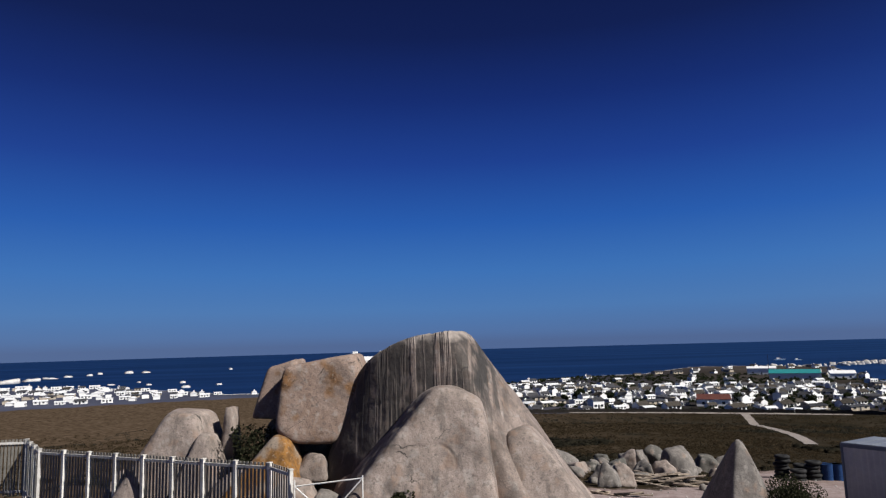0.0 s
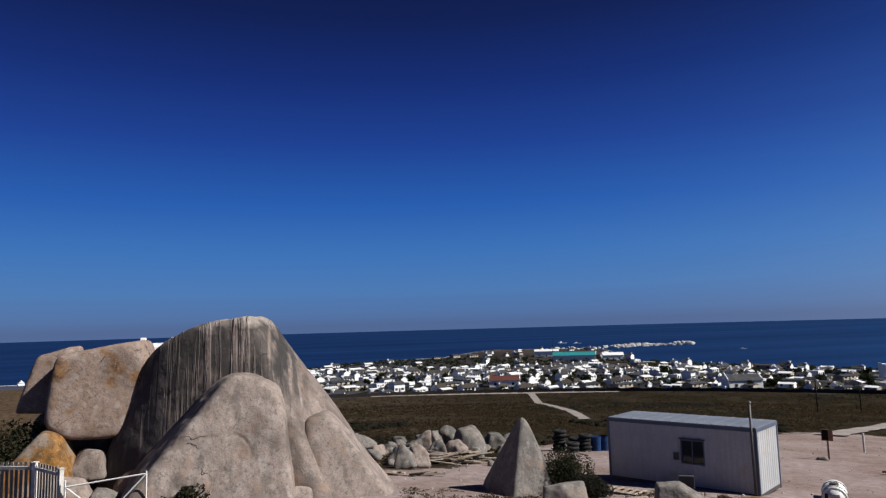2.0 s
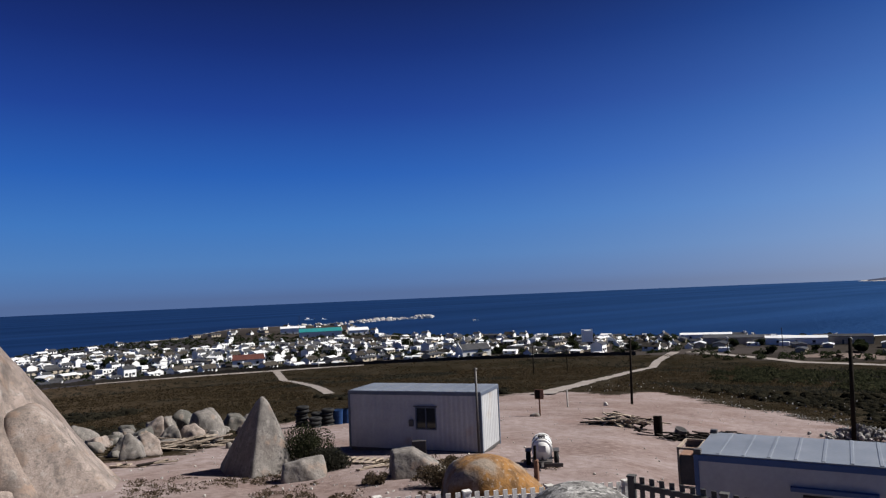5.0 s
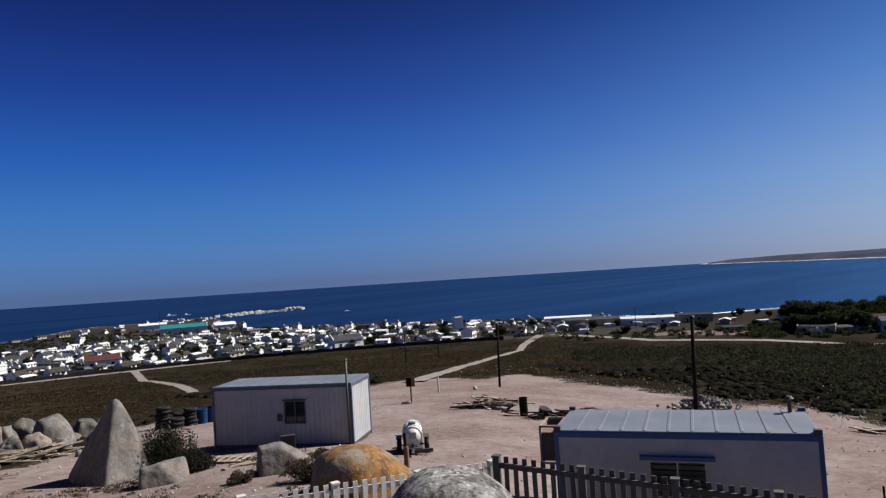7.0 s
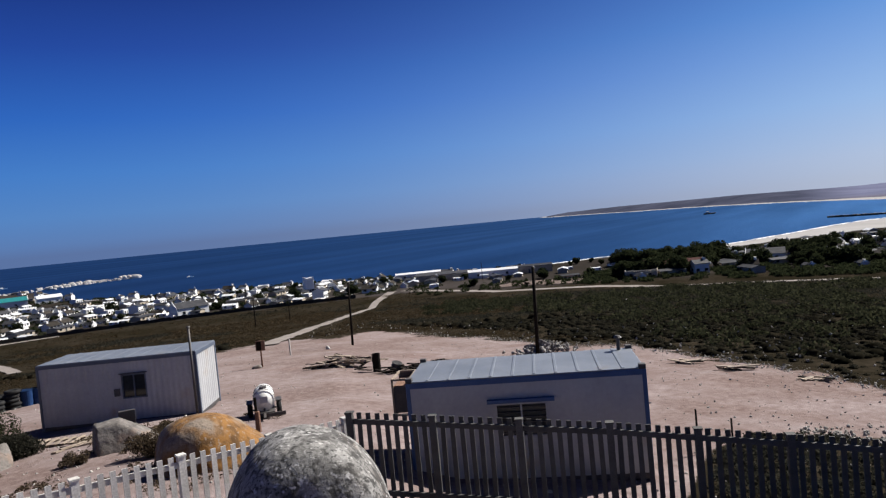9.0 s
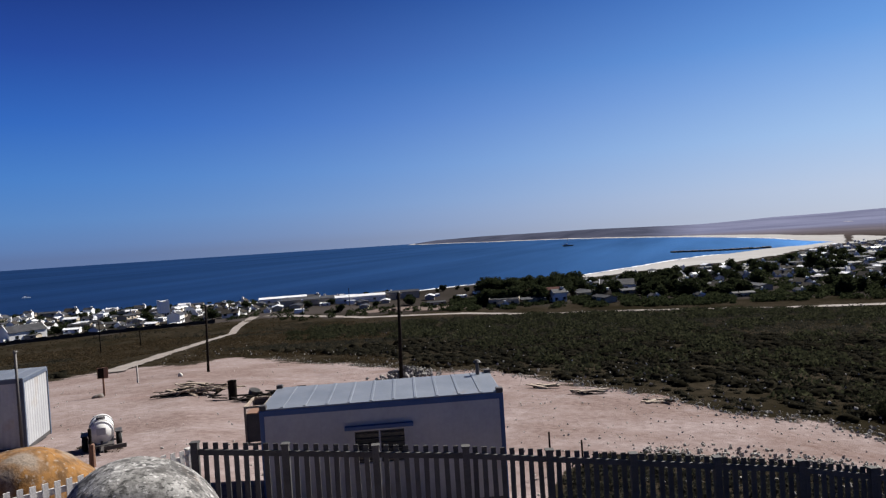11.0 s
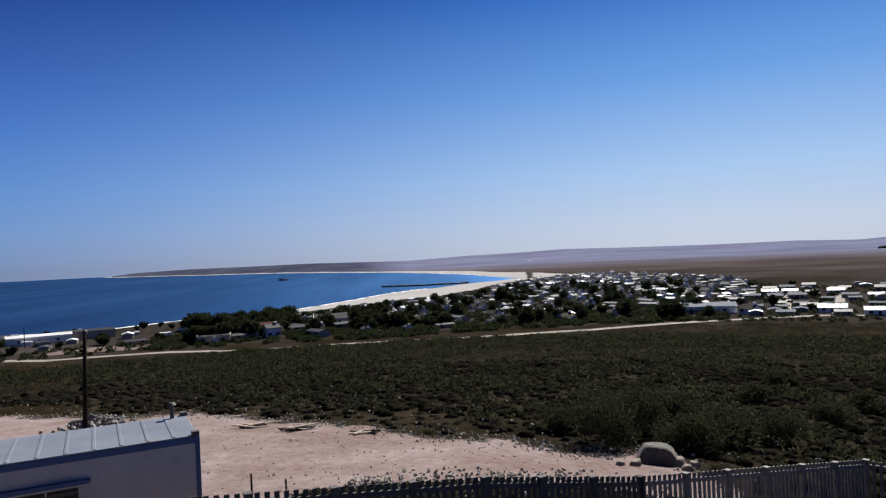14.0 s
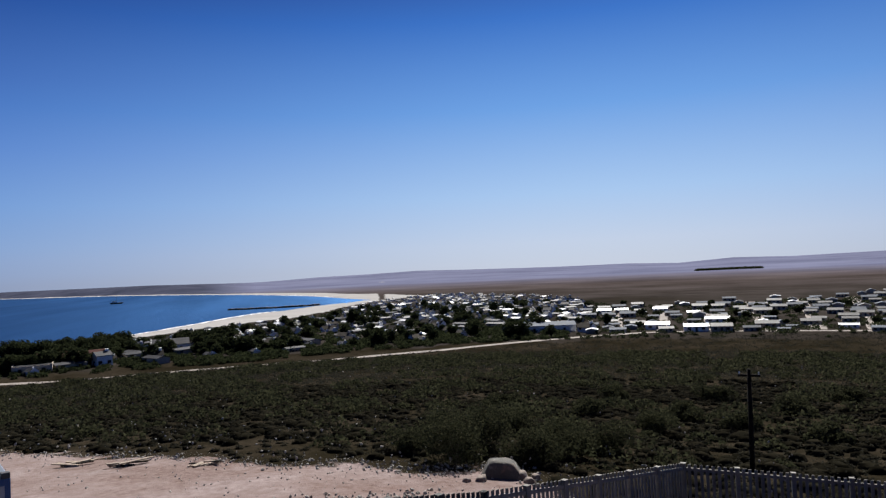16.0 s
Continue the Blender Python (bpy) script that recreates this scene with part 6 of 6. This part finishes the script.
part("panel", boxed(-0.26, -0.098, 1.14, 0.06, -0.085, 1.71), "pole", sign, "dark faded panel on the board")
boulder_at(44.0, 46.3, 0.6, 0.2, "granite_grey", "low dark stone at the foot of the sign", 350, sub=3)
p = spot(46.6, 56)
part("marker_post", boxed(-0.05, -0.05, -0.2, 0.05, 0.05, 1.25, bevel=0.01), "stone_white").matrix_world = pose(p.x, p.y, p.z, 0, 0, 10)
tagged(bpy.data.objects["marker_post"], "short pale marker post in the sand", "post")
boulder_at(49.6, 58, 0.35, 0.28, "stone_white", "small white stone on the sand", 351, sub=3)

# ---- water bowser ----
def wheel(parent, x, y, r=0.3, w=0.2):
    bm = bmesh.new()
    rod(bm, (x - w / 2, y, r), (x + w / 2, y, r), r, seg=24)
    bmesh.ops.bevel(bm, geom=[e for e in bm.edges if len(e.link_faces) == 2 and abs(e.calc_length() - 2 * r * math.sin(math.pi / 24)) < 1e-3], offset=0.04, segments=2, affect="EDGES")
    tyre = part("tyre", bm, "rubber", parent, smooth=True)
    part("rim", rod(bmesh.new(), (x - w / 2 - 0.01, y, r), (x + w / 2 + 0.01, y, r), r * 0.55, seg=16), "plastic_white", tyre)


p = spot(44.6, 25.3)
bowser = empty("water_trailer", pose(p.x, p.y, p.z, 0, 0, -44.6) @ Matrix.Scale(0.82, 4), "white water tank on a small two-wheeled trailer", "trailer")
bm = bmesh.new()
rod(bm, (0, -0.75, 0.78), (0, 0.85, 0.78), 0.44, seg=32)
bmesh.ops.bevel(bm, geom=[e for e in bm.edges if abs((e.verts[0].co - e.verts[1].co).y) < 1e-4], offset=0.09, segments=4, affect="EDGES")
tank = part("tank", bm, "plastic_white", bowser, smooth=True)
for y in (-0.4, 0.45):
    bm = bmesh.new()
    rod(bm, (0, y - 0.03, 0.78), (0, y + 0.03, 0.78), 0.455, seg=32)
    part("strap", bm, "steel_dark", tank)
part("lid", rod(bmesh.new(), (0, -0.1, 1.2), (0, -0.1, 1.28), 0.17, 0.15, 20), "steel_dark", tank, "dark filler lid")
part("outlet", rod(bmesh.new(), (0, -0.84, 0.45), (0, -0.72, 0.45), 0.05, seg=10), "steel_dark", tank)
part("gauge_plate", boxed(-0.16, -0.775, 0.72, 0.16, -0.752, 0.98, bevel=0.004), "panel", tank)
part("chassis", boxed(-0.42, -0.95, 0.28, 0.42, 0.95, 0.36, bevel=0.01), "steel_dark", bowser)
part("drawbar", boxed(-0.05, -1.7, 0.26, 0.05, -0.9, 0.34, bevel=0.01), "steel_dark", bowser)
part("tail_board", boxed(-0.1, -1.0, 0.16, 0.85, -0.93, 0.32, bevel=0.01), "steel_dark", bowser)
part("axle", rod(bmesh.new(), (-0.6, 0, 0.3), (0.6, 0, 0.3), 0.035, seg=8), "steel_dark", bowser)
for x in (-0.6, 0.6):
    wheel(bowser, x, 0.0)
    part("mudguard", boxed(x - 0.13, -0.34, 0.64, x + 0.13, 0.34, 0.67, bevel=0.012), "steel_dark", bowser)

p = spot(44.1, 20.6)
stake = empty("stake", pose(p.x, p.y, p.z, 2, 0, -44), "rusty steel stake with a faded orange rag", "stake")
part("shaft", rod(bmesh.new(), (0, 0, -0.4), (0, 0, 1.25), 0.05, 0.04, 8), "pole", stake)
part("rag", rod(bmesh.new(), (0.02, -0.01, 0.25), (0.03, -0.02, 0.85), 0.085, 0.07, 9), "wood_red", stake, "faded orange-brown rag")


# ---- timber, scrap, drums, tyres ----
def plank_heap(a, r, n, length, spread, label, seed, material="wood", flat=0.5):
    g = random.Random(seed)
    c = spot(a, r)
    e = empty("timber_heap", pose(c.x, c.y, c.z, 0, 0, -a), label, "timber")
    for i in range(n):
        L, w = length * g.uniform(0.4, 1), g.uniform(0.07, 0.2)
        o = part("plank", boxed(-L / 2, -w / 2, -0.025, L / 2, w / 2, 0.025), material if i % 6 else "pole", e)
        z = 0.04 + flat * g.random() * (1 - i / n * 0.4)
        o.matrix_local = pose(g.gauss(0, spread), g.gauss(0, spread * 0.35), z, g.uniform(-8, 8), g.uniform(-9, 9), g.gauss(0, 30))
    return e


plank_heap(50.6, 41.0, 60, 1.9, 0.75, "heap of weathered planks and poles on sand", 1, flat=0.7)
plank_heap(15.8, 37.6, 34, 3.4, 1.3, "heap of dry branches and old planks", 2, flat=0.45)
plank_heap(12.6, 31.5, 7, 1.8, 0.5, "few old boards lying on the sand", 3, flat=0.1)
plank_heap(82.3, 36.0, 7, 2.0, 0.35, "low stack of pale boards on sand", 4, flat=0.22)
plank_heap(87.0, 33.5, 9, 1.4, 0.4, "scattered sticks on the sand", 5, flat=0.15)
plank_heap(78.6, 38.5, 6, 1.6, 0.5, "scattered sticks on the sand", 6, flat=0.12)
plank_heap(57.0, 37.3, 110, 1.0, 1.35, "long dark heap of scrap timber and kelp", 7, material="pole", flat=0.55)
plank_heap(31.0, 25.2, 8, 1.2, 0.5, "broken sticks beside the container", 8, flat=0.1)


def drum(a, r, h, rad, material, label, name="drum", lean=0):
    p = spot(a, r)
    d = empty(name, pose(p.x, p.y, p.z, lean, 0, 0), label, "drum")
    part("shell", rod(bmesh.new(), (0, 0, 0), (0, 0, h), rad, seg=20), material, d, smooth=False)
    for z in (0.02, h * 0.35, h * 0.67, h - 0.02):
        part("hoop", rod(bmesh.new(), (0, 0, z - 0.02), (0, 0, z + 0.02), rad * 1.04, seg=20), material, d)
    return d


drum(53.55, 38.3, 1.0, 0.22, "pole", "tall dark charred stump standing in scrap", name="stump")
drum(28.0, 45.5, 0.95, 0.32, "plastic_blue", "dark blue plastic drum", lean=3)
drum(28.7, 45.8, 0.95, 0.32, "plastic_blue", "dark blue plastic drum")
drum(55.0, 37.8, 0.6, 0.28, "steel_dark", "rusted dark drum in scrap", lean=20)


def tyre_stack(a, r, n, seed):
    g = random.Random(seed)
    p = spot(a, r)
    for i in range(n):
        bm = bmesh.new()
        R, t, seg, ring = 0.42, 0.155, 20, 8
        vs = [[bm.verts.new(((R - t * 0.9 + t * math.cos(v)) * math.cos(u), (R - t * 0.9 + t * math.cos(v)) * math.sin(u), 0.115 * math.sin(v) + 0.115)) for v in [k * math.tau / ring for k in range(ring)]]
              for u in [k * math.tau / seg for k in range(seg)]]
        for x in range(seg):
            for y in range(ring):
                bm.faces.new((vs[x][y], vs[(x + 1) % seg][y], vs[(x + 1) % seg][(y + 1) % ring], vs[x][(y + 1) % ring]))
        o = part("tyre", bm, "rubber", smooth=True)
        o.matrix_world = pose(p.x + g.uniform(-.06, .06), p.y + g.uniform(-.06, .06), p.z + i * 0.225 - 0.02, 0, 0, g.uniform(0, 90))
        tagged(o, "worn black tyre in a stack", "tyre", "stacked tyres")


tyre_stack(25.2, 46.5, 6, 1)
tyre_stack(26.4, 46.0, 4, 2)
tyre_stack(27.2, 45.2, 5, 3)
tyre_stack(26.2, 44.6, 3, 4)

# slatted pallet lying by the container, and a slab leaning beside the boulder
p = spot(30.2, 26.6)
pal = empty("pallet", pose(p.x, p.y, p.z + 0.03, 0, 0, -30 - 28), "weathered slatted pallet lying on the sand", "pallet")
for y in (-0.28, 0.28):
    part("runner", boxed(-1.3, y - 0.04, 0, 1.3, y + 0.04, 0.08), "wood", pal)
for i in range(9):
    part("slat", boxed(-1.25 + i * 0.29, -0.42, 0.08, -1.13 + i * 0.29, 0.42, 0.105), "wood", pal)
p = spot(34.6, 24.2)
tagged(part("slab", boxed(-0.2, -0.05, -0.1, 0.28, 0.05, 0.95, bevel=0.015), "steel_dark"), "dark upright board with a pale edge", "board").matrix_world = pose(p.x, p.y, p.z, 6, 0, -30)

# wooden box frame on the end wall of the trimmed container
cm = along(C2A, C2B, -0.06)
crate = empty("wall_crate", cm @ pose(-0.52, 0.75, 1.62), "open wooden box frame fixed to the container's end", "crate")
for x in (0, 0.46):
    for y in (0, 1.0):
        part("upright", boxed(x, y, 0, x + 0.05, y + 0.05, 0.95, bevel=0.005), "wood", crate)
for z in (0.0, 0.9):
    for y in (0, 1.0):
        part("rail", boxed(0.05, y, z, 0.46, y + 0.05, z + 0.05), "wood", crate)
    for x in (0, 0.46):
        part("rail", boxed(x, 0.05, z, x + 0.05, 1.0, z + 0.05), "wood", crate)
part("shelf", boxed(0.05, 0.05, 0.74, 0.46, 1.0, 0.77), "wood_red", crate, "reddish wooden tray")
part("back", boxed(0.05, 1.0, 0.05, 0.46, 1.02, 0.9), "steel_dark", crate)
part("front", boxed(0.05, 0.03, 0.08, 0.46, 0.05, 0.74), "steel_dark", crate)
part("side", boxed(0.03, 0.05, 0.08, 0.05, 1.0, 0.74), "steel_dark", crate)

# white gate at the end of the fence
A, B = Vector((*xy(-12.0, 24.3), 0)), Vector((*xy(-6.7, 23.6), 0))
gate = empty("gate", along(A, B, 0.75), "white tubular steel gate beside the fence", "gate")
L = (B - A).length
for a, b in (((0, 0, 0), (0, 0, 1.35)), ((L, 0, 0), (L, 0, 1.5)), ((0, 0, 1.15), (L, 0, 1.42)), ((0, 0, 0.2), (L, 0, 0.2)), ((0, 0, 1.15), (L * 0.5, 0, 0.2)), ((L * 0.5, 0, 0.2), (L, 0, 1.42))):
    part("tube", rod(bmesh.new(), a, b, 0.025, seg=8), "plastic_white", gate)
# small stakes behind the long fence
for a, r, h in ((78.9, 19.5, 1.2), (74.4, 31, 0.9), (81.4, 20.5, 0.8)):
    p = spot(a, r)
    tagged(part("stake", rod(bmesh.new(), (0, 0, -0.2), (0, 0, h), 0.03, 0.025, 6), "pole"), "thin dark stake in the sand", "stake").matrix_world = pose(p.x, p.y, p.z)

# dry tufts and litter below the container
rng = np.random.default_rng(31)
cs, rs = [], []
for a, r in zip(*strewn(620, 12, 46, 16.0, 26.5, rng)):
    x, y = xy(a, r)
    if noise.noise((x * 0.4, y * 0.4, 1)) > -0.1:
        cs.append((x, y, ground_z(x, y) - 0.02))
        rs.append(rng.uniform(0.12, 0.34))
tagged(new("dry_tufts", leaf_mesh("dry_tufts", cs, rs, [60] * len(cs), 0.032, "dry", rng, squash=0.6)), "dry brown tufts on the sandy bank", "grass", kind="stuff")
